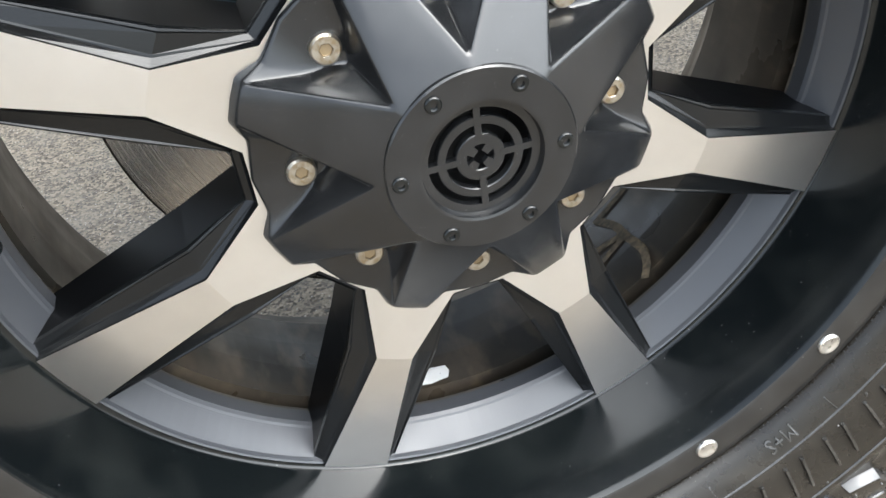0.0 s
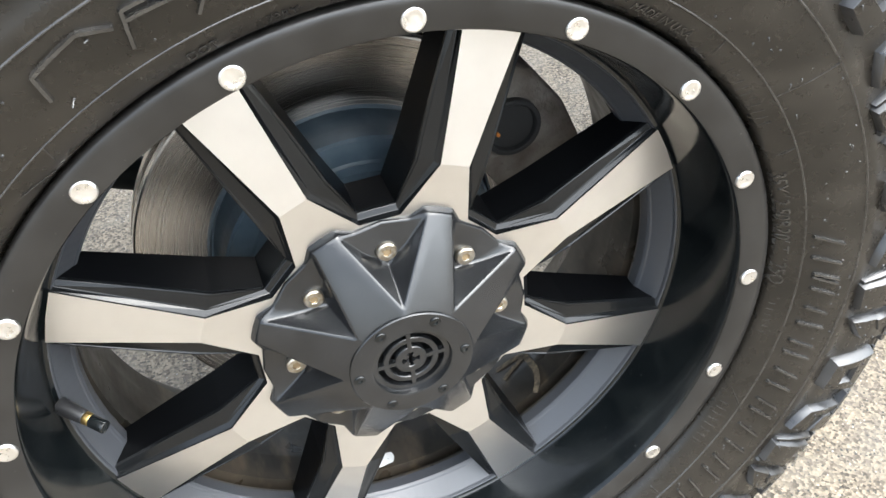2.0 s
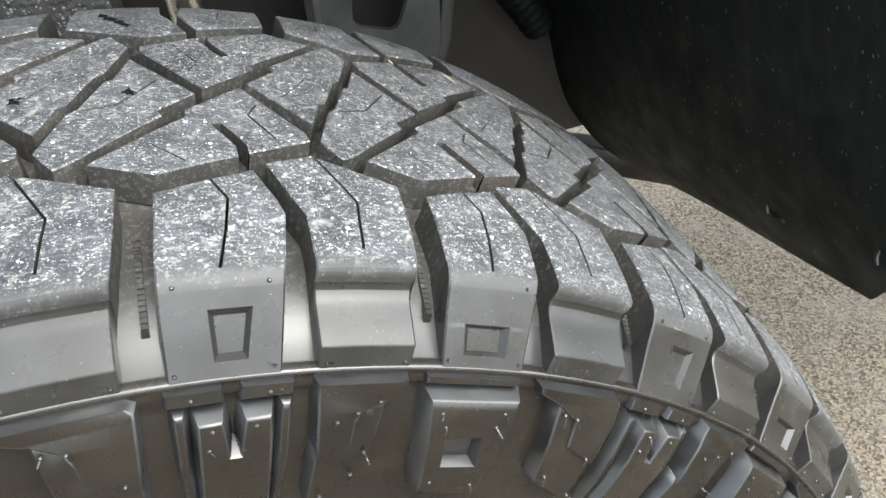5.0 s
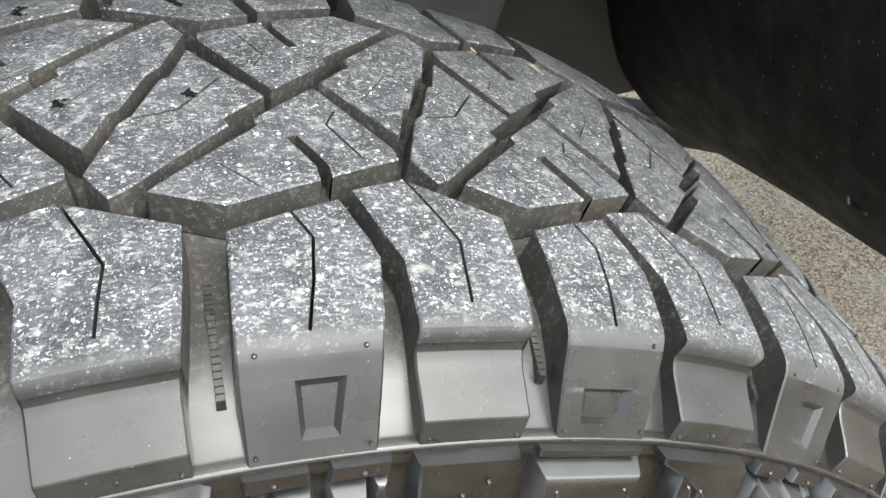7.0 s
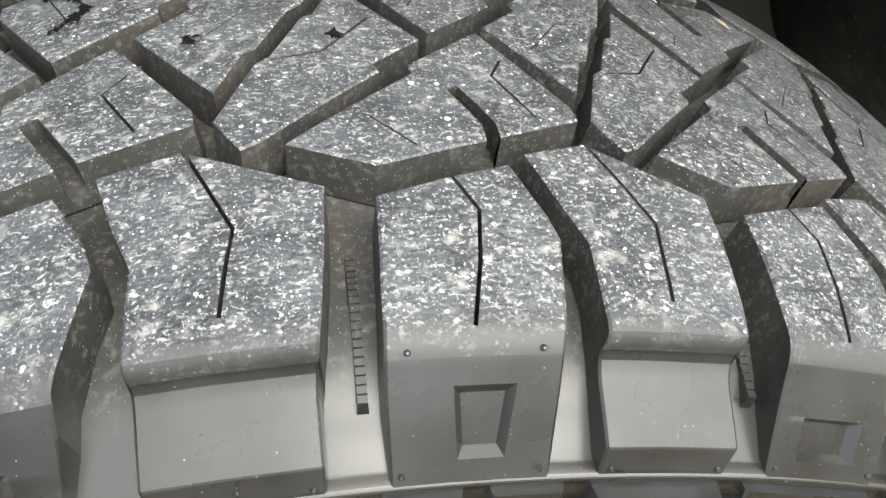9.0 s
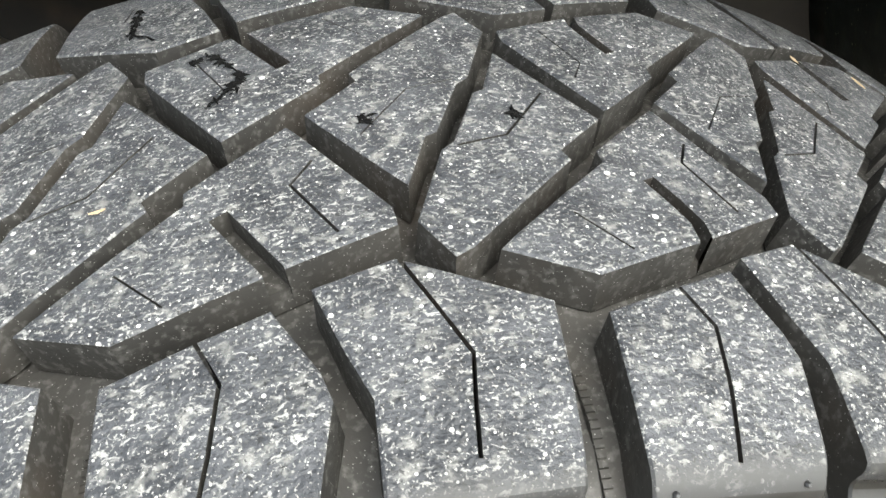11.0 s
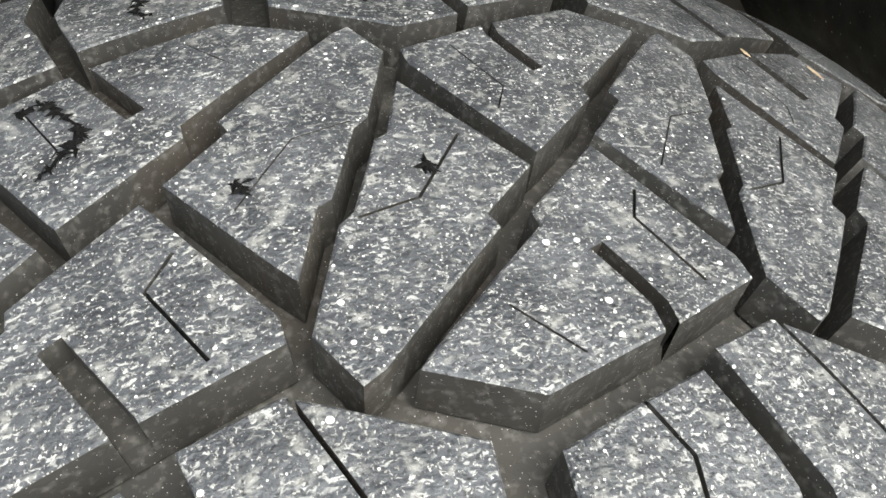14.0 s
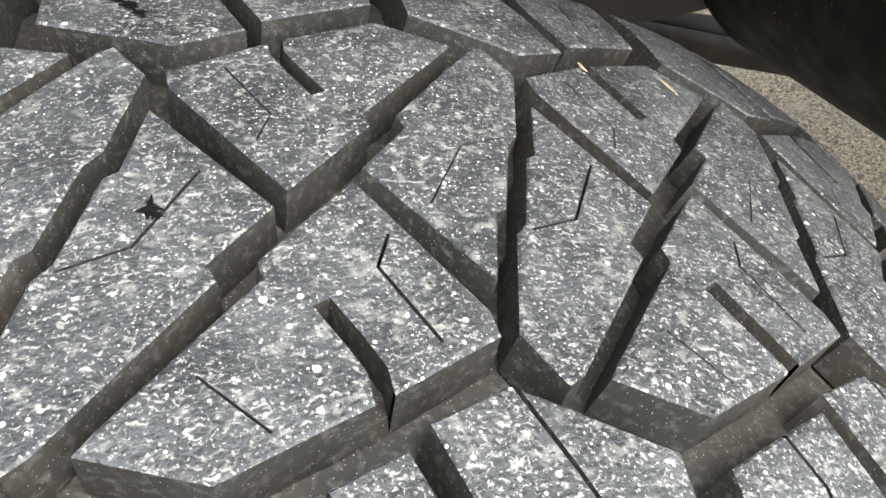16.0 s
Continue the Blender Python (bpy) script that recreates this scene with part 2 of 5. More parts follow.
# brake parts
m_rotor = mat("brake_steel", (0.4, 0.37, 0.34), 0.42, 1.0)
v = pos(m_rotor)
rad = node(m_rotor, "ShaderNodeVectorMath")
rad.operation = "SUBTRACT"
link(m_rotor, v, rad.inputs[0])
rad.inputs[1].default_value = (0, 0, 0.433)
flatten = node(m_rotor, "ShaderNodeVectorMath")
flatten.operation = "MULTIPLY"
link(m_rotor, rad.outputs[0], flatten.inputs[0])
flatten.inputs[1].default_value = (1, 0, 1)
ln = node(m_rotor, "ShaderNodeVectorMath")
ln.operation = "LENGTH"
link(m_rotor, flatten.outputs[0], ln.inputs[0])
comb = node(m_rotor, "ShaderNodeCombineXYZ")
link(m_rotor, ln.outputs["Value"], comb.inputs[0])
turned_f = noise_fac(m_rotor, comb.outputs[0], 900, 0.3, 0.7, 2)
base_to(m_rotor, mixed(m_rotor, turned_f, (0.35, 0.33, 0.305), (0.41, 0.385, 0.355)))
rough_to(m_rotor, turned_f, 0.24, 0.29)
m_rotor.node_tree.nodes["Principled BSDF"].inputs["Anisotropic"].default_value = 0.85
tg = m_rotor.node_tree.nodes.new("ShaderNodeTangent")
tg.direction_type, tg.axis = "RADIAL", "Y"
link(m_rotor, tg.outputs[0], m_rotor.node_tree.nodes["Principled BSDF"].inputs["Tangent"])
m_hat = mat("blue_grey_hub", (0.05, 0.075, 0.095), 0.4)
v = pos(m_hat)
base_to(m_hat, mixed(m_hat, noise_fac(m_hat, v, 40, 0.4, 0.7), (0.04, 0.06, 0.078), (0.075, 0.1, 0.12)))
m_cast = mat("rusty_cast_iron", (0.12, 0.1, 0.08), 0.75)
v = pos(m_cast)
c = mixed(m_cast, noise_fac(m_cast, v, 26, 0.4, 0.65), (0.14, 0.125, 0.11), (0.05, 0.038, 0.028))
base_to(m_cast, c)
bump(m_cast, noise_fac(m_cast, v, 180, 0.3, 0.7), 0.6, 0.0015)
m_knuckle = mat("pitted_cast_iron", (0.09, 0.09, 0.088), 0.7)
v = pos(m_knuckle)
c = mixed(m_knuckle, specks(m_knuckle, v, 420, 0.45), (0.045, 0.045, 0.044), (0.22, 0.22, 0.21))
base_to(m_knuckle, c)
bump(m_knuckle, noise_fac(m_knuckle, v, 260, 0.3, 0.7), 0.9, 0.002)
m_frame = mat("grey_frame_paint", (0.085, 0.09, 0.093), 0.6)
v = pos(m_frame)
base_to(m_frame, mixed(m_frame, noise_fac(m_frame, v, 18, 0.35, 0.7), (0.06, 0.063, 0.066), (0.12, 0.122, 0.12)))
m_under = mat("rusty_dark_steel", (0.03, 0.022, 0.016), 0.7)
base_to(m_under, mixed(m_under, noise_fac(m_under, pos(m_under), 25, 0.35, 0.7), (0.012, 0.011, 0.01), (0.05, 0.032, 0.02)))
m_arm = mat("grimy_dark_paint", (0.03, 0.027, 0.023), 0.6)
v = pos(m_arm)
c = mixed(m_arm, noise_fac(m_arm, v, 24, 0.35, 0.7, 6), (0.016, 0.0155, 0.014), (0.05, 0.044, 0.036))
c = mixed(m_arm, specks(m_arm, v, 260, 0.14, 0.05), c, (0.13, 0.125, 0.11))
base_to(m_arm, c)
bump(m_arm, noise_fac(m_arm, v, 160, 0.3, 0.7), 0.4, 0.001)
m_panel = mat("brown_grey_panel", (0.04, 0.034, 0.029), 0.6)
base_to(m_panel, mixed(m_panel, noise_fac(m_panel, pos(m_panel), 9, 0.35, 0.7), (0.025, 0.0235, 0.022), (0.052, 0.0455, 0.04)))
m_liner = mat("black_plastic", (0.01, 0.01, 0.01), 0.62, spec=0.18)
v = pos(m_liner)
c = mixed(m_liner, noise_fac(m_liner, v, 7, 0.4, 0.7, 6), (0.0056, 0.0082, 0.008), (0.0112, 0.016, 0.0152))
c = mixed(m_liner, noise_fac(m_liner, pos(m_liner, (130, 130, 9)), 1.0, 0.52, 0.72, 6), c, (0.017, 0.02, 0.0135))
c = mixed(m_liner, noise_fac(m_liner, pos(m_liner, (40, 40, 7)), 1.0, 0.6, 0.78, 6), c, (0.022, 0.0145, 0.0092))
c = mixed(m_liner, specks(m_liner, pos(m_liner, (1, 1, 0.4)), 210, 0.17, 0.05), c, (0.17, 0.18, 0.12))
c = mixed(m_liner, specks(m_liner, pos(m_liner, (1, 1, 0.6)), 75, 0.08, 0.03), c, (0.25, 0.26, 0.2))
base_to(m_liner, c)
rough_to(m_liner, noise_fac(m_liner, v, 30, 0.3, 0.7), 0.5, 0.72)
bump(m_liner, noise_fac(m_liner, v, 420, 0.3, 0.7), 0.25, 0.0006)
m_ground = mat("aggregate_asphalt", (0.3, 0.28, 0.25), 0.85)
v = pos(m_ground)
vor = node(m_ground, "ShaderNodeTexVoronoi", Scale=260.0)
link(m_ground, v, vor.inputs["Vector"])
sepc = node(m_ground, "ShaderNodeSeparateColor")
link(m_ground, vor.outputs["Color"], sepc.inputs[0])
c = mixed(m_ground, sepc.outputs[0], (0.045, 0.0365, 0.0262), (0.262, 0.218, 0.16))
c = mixed(m_ground, noise_fac(m_ground, v, 9, 0.45, 0.9), c, (0.195, 0.174, 0.146))
c = mixed(m_ground, specks(m_ground, v, 190, 0.36), c, (0.045, 0.047, 0.043))
c = mixed(m_ground, specks(m_ground, v, 150, 0.22), c, (0.42, 0.39, 0.34))
base_to(m_ground, c)
bump(m_ground, vor.outputs["Distance"], 0.6, 0.0025)

# ---- mesh helpers ----
CZ, RT, YC = 0.433, 0.4365, 0.121


def wp(r, th, y):
    """A point at radius r, th degrees from the top towards +x, at depth y along the axle."""
    a = radians(th)
    return (r * math.sin(a), y, CZ + r * math.cos(a))


def mesh_of(name, verts, faces, mats, idx=None, smooth=False):
    me = bpy.data.meshes.new(name)
    me.from_pydata([tuple(p) for p in verts], [], faces)
    for m in mats:
        me.materials.append(m)
    if idx is not None:
        me.polygons.foreach_set("material_index", idx)
    if smooth:
        me.polygons.foreach_set("use_smooth", [True] * len(me.polygons))
    bm = bmesh.new()
    bm.from_mesh(me)
    bmesh.ops.recalc_face_normals(bm, faces=bm.faces)
    bm.to_mesh(me)
    bm.free()
    return me


def thing(name, at, label, category, group="", kind=""):
    ob = new(name)
    ob.location = at
    return tagged(ob, label, category, group, kind)


def child(name, me, parent, label=""):
    ob = new(name, me)
    ob.parent = parent
    if parent.parent is None:
        ob.matrix_parent_inverse = Matrix.Translation(-Vector(parent.location))
    return tagged(ob, label)


def lathe(prof, seg=192, th0=0.0, th1=360.0):
    """Verts and faces of a profile of (r, y) turned about the axle."""
    full = abs(th1 - th0 - 360) < 1e-6
    n = seg if full else seg + 1
    verts = [wp(r, th0 + (th1 - th0) * i / seg, y) for i in range(n) for r, y in prof]
    k = len(prof)
    faces = []
    for i in range(seg):
        a, b = i * k, ((i + 1) % n) * k
        faces += [(a + j, b + j, b + j + 1, a + j + 1) for j in range(k - 1)]
    return verts, faces


def smooth_curve(pts, n):
    """Catmull-Rom through 2D points, n steps a span."""
    out = []
    for i in range(len(pts) - 1):
        p0, p1, p2, p3 = (Vector(pts[max(0, min(len(pts) - 1, i + k))]) for k in (-1, 0, 1, 2))
        for j in range(n):
            t = j / n
            out.append(tuple(0.5 * (2 * p1 + (p2 - p0) * t + (2 * p0 - 5 * p1 + 4 * p2 - p3) * t * t + (3 * p1 - p0 - 3 * p2 + p3) * t ** 3)))
    return out + [tuple(pts[-1])]


def solid(bm, m, name, bevel=0.0, seg=2, smooth=False):
    """Bevel a bmesh and turn it into a mesh of one material."""
    if bevel:
        bmesh.ops.bevel(bm, geom=bm.edges[:], offset=bevel, segments=seg, profile=0.5, affect="EDGES", clamp_overlap=True)
    bmesh.ops.recalc_face_normals(bm, faces=bm.faces)
    me = bpy.data.meshes.new(name)
    bm.to_mesh(me)
    bm.free()
    me.materials.append(m)
    if smooth:
        me.polygons.foreach_set("use_smooth", [True] * len(me.polygons))
    return me


def prism(poly, d, frame_m, m, name, bevel=0.0, seg=2):
    """A polygon in the x, y of frame_m, d thick along its z."""
    bm = bmesh.new()
    lo = [bm.verts.new(frame_m @ Vector((x, y, 0))) for x, y in poly]
    hi = [bm.verts.new(frame_m @ Vector((x, y, d))) for x, y in poly]
    n = len(poly)
    bm.faces.new(lo)
    bm.faces.new(hi)
    for i in range(n):
        bm.faces.new((lo[i], lo[(i + 1) % n], hi[(i + 1) % n], hi[i]))
    return solid(bm, m, name, bevel, seg)


def tube(a, b, r, m, name, seg=24, r2=None):
    bm = bmesh.new()
    a, b = Vector(a), Vector(b)
    bmesh.ops.create_cone(bm, cap_ends=True, segments=seg, radius1=r, radius2=r if r2 is None else r2, depth=(b - a).length,
                          matrix=Matrix.Translation((a + b) / 2) @ (b - a).to_track_quat("Z", "Y").to_matrix().to_4x4())
    return solid(bm, m, name, min(r, (b - a).length) * 0.12, 2, True)


# ---- ground ----
gv, gf = [], []
xs = [-3000, -300, -30, -4, -2, -1, -0.5, 0, 0.5, 1, 2, 4, 30, 300, 3000]
for x in xs:
    for y in xs:
        gv.append((x, y, 0))
n = len(xs)
gf = [(i * n + j, (i + 1) * n + j, (i + 1) * n + j + 1, i * n + j + 1) for i in range(n - 1) for j in range(n - 1)]
tagged(new("ground", mesh_of("ground", gv, gf, [m_ground])), "coarse grey-brown aggregate asphalt under the truck", "ground", kind="structure")

# ---- tyre ----
tyre = thing("tyre", (0, YC, 0), "black all-terrain truck tyre with a gritty worn tread", "tyre")
SIDE = [(0.268, 0.014), (0.2749, 0.007), (0.2766, 0.001), (0.2792, -0.0045), (0.2855, -0.0095), (0.292, -0.0135), (0.298, -0.0168), (0.31, -0.0215), (0.322, -0.0245), (0.338, -0.0268), (0.358, -0.0278),
        (0.374, -0.0268), (0.388, -0.0236), (0.396, -0.02), (0.399, -0.02), (0.4005, -0.0155)]
# the carcass lies deeper between the lugs
DEEP = [(r, y + 0.0032 * max(0.0, min(1.0, (r - 0.339) / 0.01, (0.3945 - r) / 0.004))) for r, y in smooth_curve(SIDE, 4)]
near = DEEP + [(0.4065, -0.0075), (0.4125, 0.001), (0.418, 0.0135), (0.4215, 0.05), (0.423, YC)]
prof = near + [(r, 2 * YC - y) for r, y in reversed(near[:-1])]
verts, faces = lathe(prof, 240)
k = len(prof) - 1
inner = len(smooth_curve(SIDE, 4))
idx = [0 if (f % k) < inner - 2 or (f % k) >= k - inner + 2 else 1 for f in range(len(faces))]
child("carcass", mesh_of("carcass", verts, faces, [m_rubber, m_groove, m_shoulder], idx, True), tyre)

# pitches of the tread, in degrees, from the seam on
NP = 26
KNOT_U = [-3, -2.05, -2, -1.05, -1, -0.7, -0.157, -0.05, 0, 0.3, 0.843, 0.95, 1, 1.3, 1.843, 1.95, 2, 2.18, 2.95, 3]
KNOT_T = [-44.5, -31.2, -30.4, -16.0, -15.2, -10.1, -1.57, 0.02, 1.35, 5.76, 13.47, 14.95, 15.72, 19.54, 26.37, 27.86, 28.44, 30.84, 40.96, 41.6]
rng = random.Random(4)
fill = [rng.choice((12.4, 13.6, 14.8)) for _ in range(NP - 6)]
for q, a in enumerate(fill):
    KNOT_U.append(4 + q)
    KNOT_T.append(KNOT_T[-1] + a * (315.5 - 41.6) / sum(fill))


def theta(u, i):
    """Degrees at u pitches past the start of pitch i."""
    w = i + u
    turns = math.floor((w + 3) / NP)
    return float(np.interp(w - turns * NP, KNOT_U, KNOT_T)) + 360 * turns


VC = -0.0025
SD = Vector((-0.855, -0.519))
SN = Vector((0.519, -0.855))


def skin(v, h):
    """r, y of the tread's outer skin: v runs across the tread (metres) and over the shoulder down the side, h is the height over it."""
    flip = v > YC
    if flip:
        v = 2 * YC - v
    crown = 0.009 * ((v - YC) / 0.1235) ** 4
    top = Vector((RT - crown, v))
    edge = Vector((RT - 0.009, VC))
    w = 0.0045
    if v >= VC + w:
        p, nn = top, Vector((1, -0.036 / 0.1235 * ((YC - v) / 0.1235) ** 3)).normalized()
    elif v <= VC - w:
        p, nn = edge + SD * (VC - v), SN
    else:
        t = (VC + w - v) / (2 * w)
        a, b, e = Vector((RT - 0.009 * ((VC + w - YC) / 0.1235) ** 4, VC + w)), edge + SD * w, edge
        p = a * (1 - t) ** 2 + e * 2 * t * (1 - t) + b * t * t
        nn = (Vector((1, -0.24)) * (1 - t) + SN * t).normalized()
    p = p + nn * h
    return (p[0], 2 * YC - p[1]) if flip else (p[0], p[1])


SCOOP = smooth_curve([(-0.037, -0.0012), (-0.0325, 0.0012), (-0.0277, 0.0036)], 2)[:-1] + [(-0.0275, 0.0037)] + \
    smooth_curve([(-0.0271, 0.0036), (-0.0235, 0.0017), (-0.02, -0.0003), (-0.017, -0.0021), (-0.0142, -0.0037), (-0.0118, -0.0048), (-0.0092, -0.0052), (-0.0065, -0.0041), (-0.004, -0.002), (-0.0025, -0.0008), (-0.001, 0.0)], 3)
SCOOP_V, SCOOP_H = [q[0] for q in SCOOP], [q[1] for q in SCOOP]


def scoop(v):
    """Hollow of a shoulder block's flank, with a flared lip under it."""
    return float(np.interp(min(v, 2 * YC - v), SCOOP_V, SCOOP_H))


def inside(p, poly):
    x, y = p
    r = False
    for i in range(len(poly)):
        (x1, y1), (x2, y2) = poly[i - 1], poly[i]
        if (y1 > y) != (y2 > y) and x < (x2 - x1) * (y - y1) / (y2 - y1) + x1:
            r = not r
    return r


def slit(path, w):
    """Outline of a slit of width w along a path of 2D points."""
    left, right = [], []
    for i, p in enumerate(path):
        a, b = Vector(path[max(0, i - 1)]), Vector(path[min(len(path) - 1, i + 1)])
        d = (b - a).normalized()
        nn = Vector((-d.y, d.x)) * w / 2
        left.append(tuple(Vector(p) + nn))
        right.append(tuple(Vector(p) - nn))
    return left + right[::-1]


def block(name, outline, cuts, place, depth, vlines, mats, top_of=None, slines=0.02, draft=0.0016, scooped=None, raised=0.0, edge=0.0007, base=None):
    """A block with its outline in flat metres, cuts of (outline, depth, floor), bent by place(s, v, h)."""
    pts, edges = [], []

    def ring(poly):
        k0 = len(pts)
        pts.extend(Vector(p) for p in poly)
        edges.extend((k0 + i, k0 + (i + 1) % len(poly)) for i in range(len(poly)))

    ring(outline)
    for poly, _, _ in cuts:
        ring(poly)
    s0, s1 = min(p[0] for p in outline), max(p[0] for p in outline)
    v0, v1 = min(p[1] for p in outline), max(p[1] for p in outline)
    kk = max(1, int((s1 - s0) / slines))
    for i in range(1, kk):
        s = s0 + (s1 - s0) * i / kk
        pts += [Vector((s, v0 - 0.001)), Vector((s, v1 + 0.001))]
        edges.append((len(pts) - 2, len(pts) - 1))
    for vv in vlines:
        if v0 < vv < v1:
            pts += [Vector((s0 - 0.001, vv)), Vector((s1 + 0.001, vv))]
            edges.append((len(pts) - 2, len(pts) - 1))
    V, _, F, _, _, _ = delaunay_2d_cdt(pts, edges, [], 0, 1e-6)
    verts, faces, idx, key = [], [], [], {}
    sc = scooped or (lambda q: 0.0)

    def vert(i, tag, off, h):
        if (i, tag) not in key:
            p = Vector(V[i]) + off
            key[(i, tag)] = len(verts)
            verts.append(base(p.x, p.y) if base and tag == "b" else place(p.x, p.y, h + sc(p.y)))
        return key[(i, tag)]

    zero = Vector((0, 0))

    def inward(i, cut):
        """Slope of a recess wall towards the middle of its floor."""
        if cut[2] is not True:
            return zero
        mid = sum((Vector(p) for p in cut[0]), Vector((0, 0))) / len(cut[0])
        return (mid - V[i]) * 0.28

    keep, floors = [], []
    for f in F:
        c = (V[f[0]] + V[f[1]] + V[f[2]]) / 3
        if not inside(c, outline):
            continue
        hit = [cut for cut in cuts if inside(c, cut[0])]
        if hit:
            if hit[0][2]:
                floors.append((f, hit[0]))
        else:
            keep.append(f)
    count = {}
    for f in keep:
        for i in range(3):
            a, b = f[i], f[(i + 1) % 3]
            count.setdefault((min(a, b), max(a, b)), []).append((a, b, f[(i + 2) % 3]))
        faces.append(tuple(vert(i, "t", zero, raised) for i in f))
        c = (V[f[0]] + V[f[1]] + V[f[2]]) / 3
        idx.append(top_of(c) if top_of else 0)
    rim, off = [], {}
    for uses in count.values():
        if len(uses) != 1:
            continue
        a, b, o = uses[0]
        d = V[b] - V[a]
        nn = Vector((d.y, -d.x)).normalized()
        mid = (V[a] + V[b]) / 2
        if nn.dot(V[o] - mid) > 0:
            nn = -nn
        probe = mid + nn * 2e-5
        cut = [q for q in cuts if inside(probe, q[0]) and inside(probe, outline)]
        rim.append((a, b, cut[0] if cut else None))
        if not cut:
            for q in (a, b):
                off.setdefault(q, []).append(nn)
    for a, b, cut in rim:
        if cut:
            lo = [vert(q, "c%g" % cut[1], inward(q, cut), raised - cut[1]) for q in (a, b)]
            faces.append((vert(a, "t", zero, 0), vert(b, "t", zero, 0), lo[1], lo[0]))
            idx.append(1)
            continue
        o = {q: sum(off[q], Vector((0, 0))).normalized() for q in (a, b)}
        m1 = [vert(q, "m", o[q] * edge, raised - edge * 0.8) for q in (a, b)]
        lo = [vert(q, "b", o[q] * draft, raised - (depth(V[q].y) if callable(depth) else depth)) for q in (a, b)]
        faces.append((vert(a, "t", zero, 0), vert(b, "t", zero, 0), m1[1], m1[0]))
        faces.append((m1[0], m1[1], lo[1], lo[0]))
        idx += [top_of((V[a] + V[b]) / 2) if top_of else 1, 1]
    mouth = {}
    for f, cut in floors:
        for i in range(3):
            a, b = f[i], f[(i + 1) % 3]
            mouth.setdefault((min(a, b), max(a, b)), []).append((f[(i + 2) % 3], cut))
    for (a, b), uses in mouth.items():
        if len(uses) != 1 or (a, b) in count:
            continue
        d = V[b] - V[a]
        nn = Vector((d.y, -d.x)).normalized()
        if nn.dot(V[uses[0][0]] - V[a]) > 0:
            nn = -nn
        cut = uses[0][1]
        top = [vert(q, "c%g" % cut[1], inward(q, cut), raised - cut[1]) for q in (a, b)]
        lo = [vert(q, "b", nn * draft, raised - (depth(V[q].y) if callable(depth) else depth)) for q in (a, b)]
        faces.append((top[0], top[1], lo[1], lo[0]))
        idx.append(1)
    for f, cut in floors:
        faces.append(tuple(vert(i, "c%g" % cut[1], inward(i, cut), raised - cut[1]) for i in f))
        idx.append(2 if len(mats) > 2 and cut[2] is True else 1)
    me = mesh_of(name, verts, faces, mats, idx, True)
    me.set_sharp_from_angle(angle=radians(38))
    return me


def bend(s, v, h):
    r, y = skin(v, h)
    return wp(r, math.degrees(s / RT), y)


# outlines of one pitch: (pitches, metres across)
N1 = [(0.425, 0.0615), (0.455, 0.0645), (0.763, 0.0942), (0.76, 0.0993), (0.98, 0.1211), (1.19, 0.0805), (1.195, 0.0742), (0.93, 0.0626), (0.63, 0.0515)]
N2 = [(0.315, 0.061), (0.252, 0.0742), (0.35, 0.1025), (0.388, 0.106), (0.48, 0.13), (0.513, 0.1317), (0.578, 0.1525), (0.8, 0.1155), (0.652, 0.1005), (0.668, 0.0958), (0.354, 0.0635)]
CURVED = [(0.0, 0.0555), (0.178, 0.0612), (0.206, 0.0595), (0.495, 0.0435), (0.484, 0.0245), (0.47, 0.0075), (0.458, -0.003), (0.45, -0.0145), (0.452, -0.036), (0.093, -0.036), (0.09, -0.0145),
          (0.092, -0.003), (0.1, 0.0235), (0.055, 0.0365)]
TEE = [(0.62, 0.039), (0.945, 0.0505), (0.995, 0.032), (1.01, 0.0245), (0.972, -0.004), (0.968, -0.0145), (0.955, -0.036), (0.603, -0.036), (0.598, -0.0145), (0.6, -0.004), (0.607, 0.012), (0.615, 0.025)]
WIDE = [([(0.857, 0.0865), (0.9, 0.0765), (0.93, 0.0685), (0.928, 0.054)], 0.0042, 0.0095), ([(0.837, 0.087), (0.98, 0.0545)], 0.0056, 0.0075)]
N1_CUTS = [([(1.023, 0.104), (0.981, 0.0945), (1.066, 0.0735)], 0.0009, 0.006), ([(0.62, 0.073), (0.73, 0.0586)], 0.0006, 0.004)]
N2_CUTS = [([(0.67, 0.129), (0.527, 0.1077), (0.388, 0.104)], 0.0008, 0.006)]
CURVED_CUTS = [([(0.18, 0.063), (0.3, 0.0312), (0.285, 0.02), (0.272, 0.007)], 0.0011, 0.007)]
TEE_CUTS = [([(0.79, 0.0475), (0.843, 0.0335), (0.82, 0.017), (0.785, 0.0005)], 0.0011, 0.007)]
UC = 0.91


def flat(path, i):
    return [(RT * radians(theta(u, i)), v) for u, v in path]


def turned(path):
    return [(2 * UC - u, 2 * YC - v) for u, v in path]


def top_mat(c):
    v = min(c.y, 2 * YC - c.y)
    return 0 if v > VC - 0.004 else 2


VL = [0.03, 0.02, 0.013, 0.008, 0.004, 0.002, 0.001, 0.0, -0.001, -0.002, -0.003, -0.004, -0.005, -0.0065, -0.008, -0.0095, -0.0115, -0.0135, -0.0155, -0.0175, -0.0195, -0.0215, -0.0232, -0.0247, -0.026, -0.0271, -0.0277, -0.0325]


def shoulder_depth(v):
    v = min(v, 2 * YC - v)
    return 0.0155 - 0.003 * max(0.0, min(1.0, (v + 0.004) / 0.016))


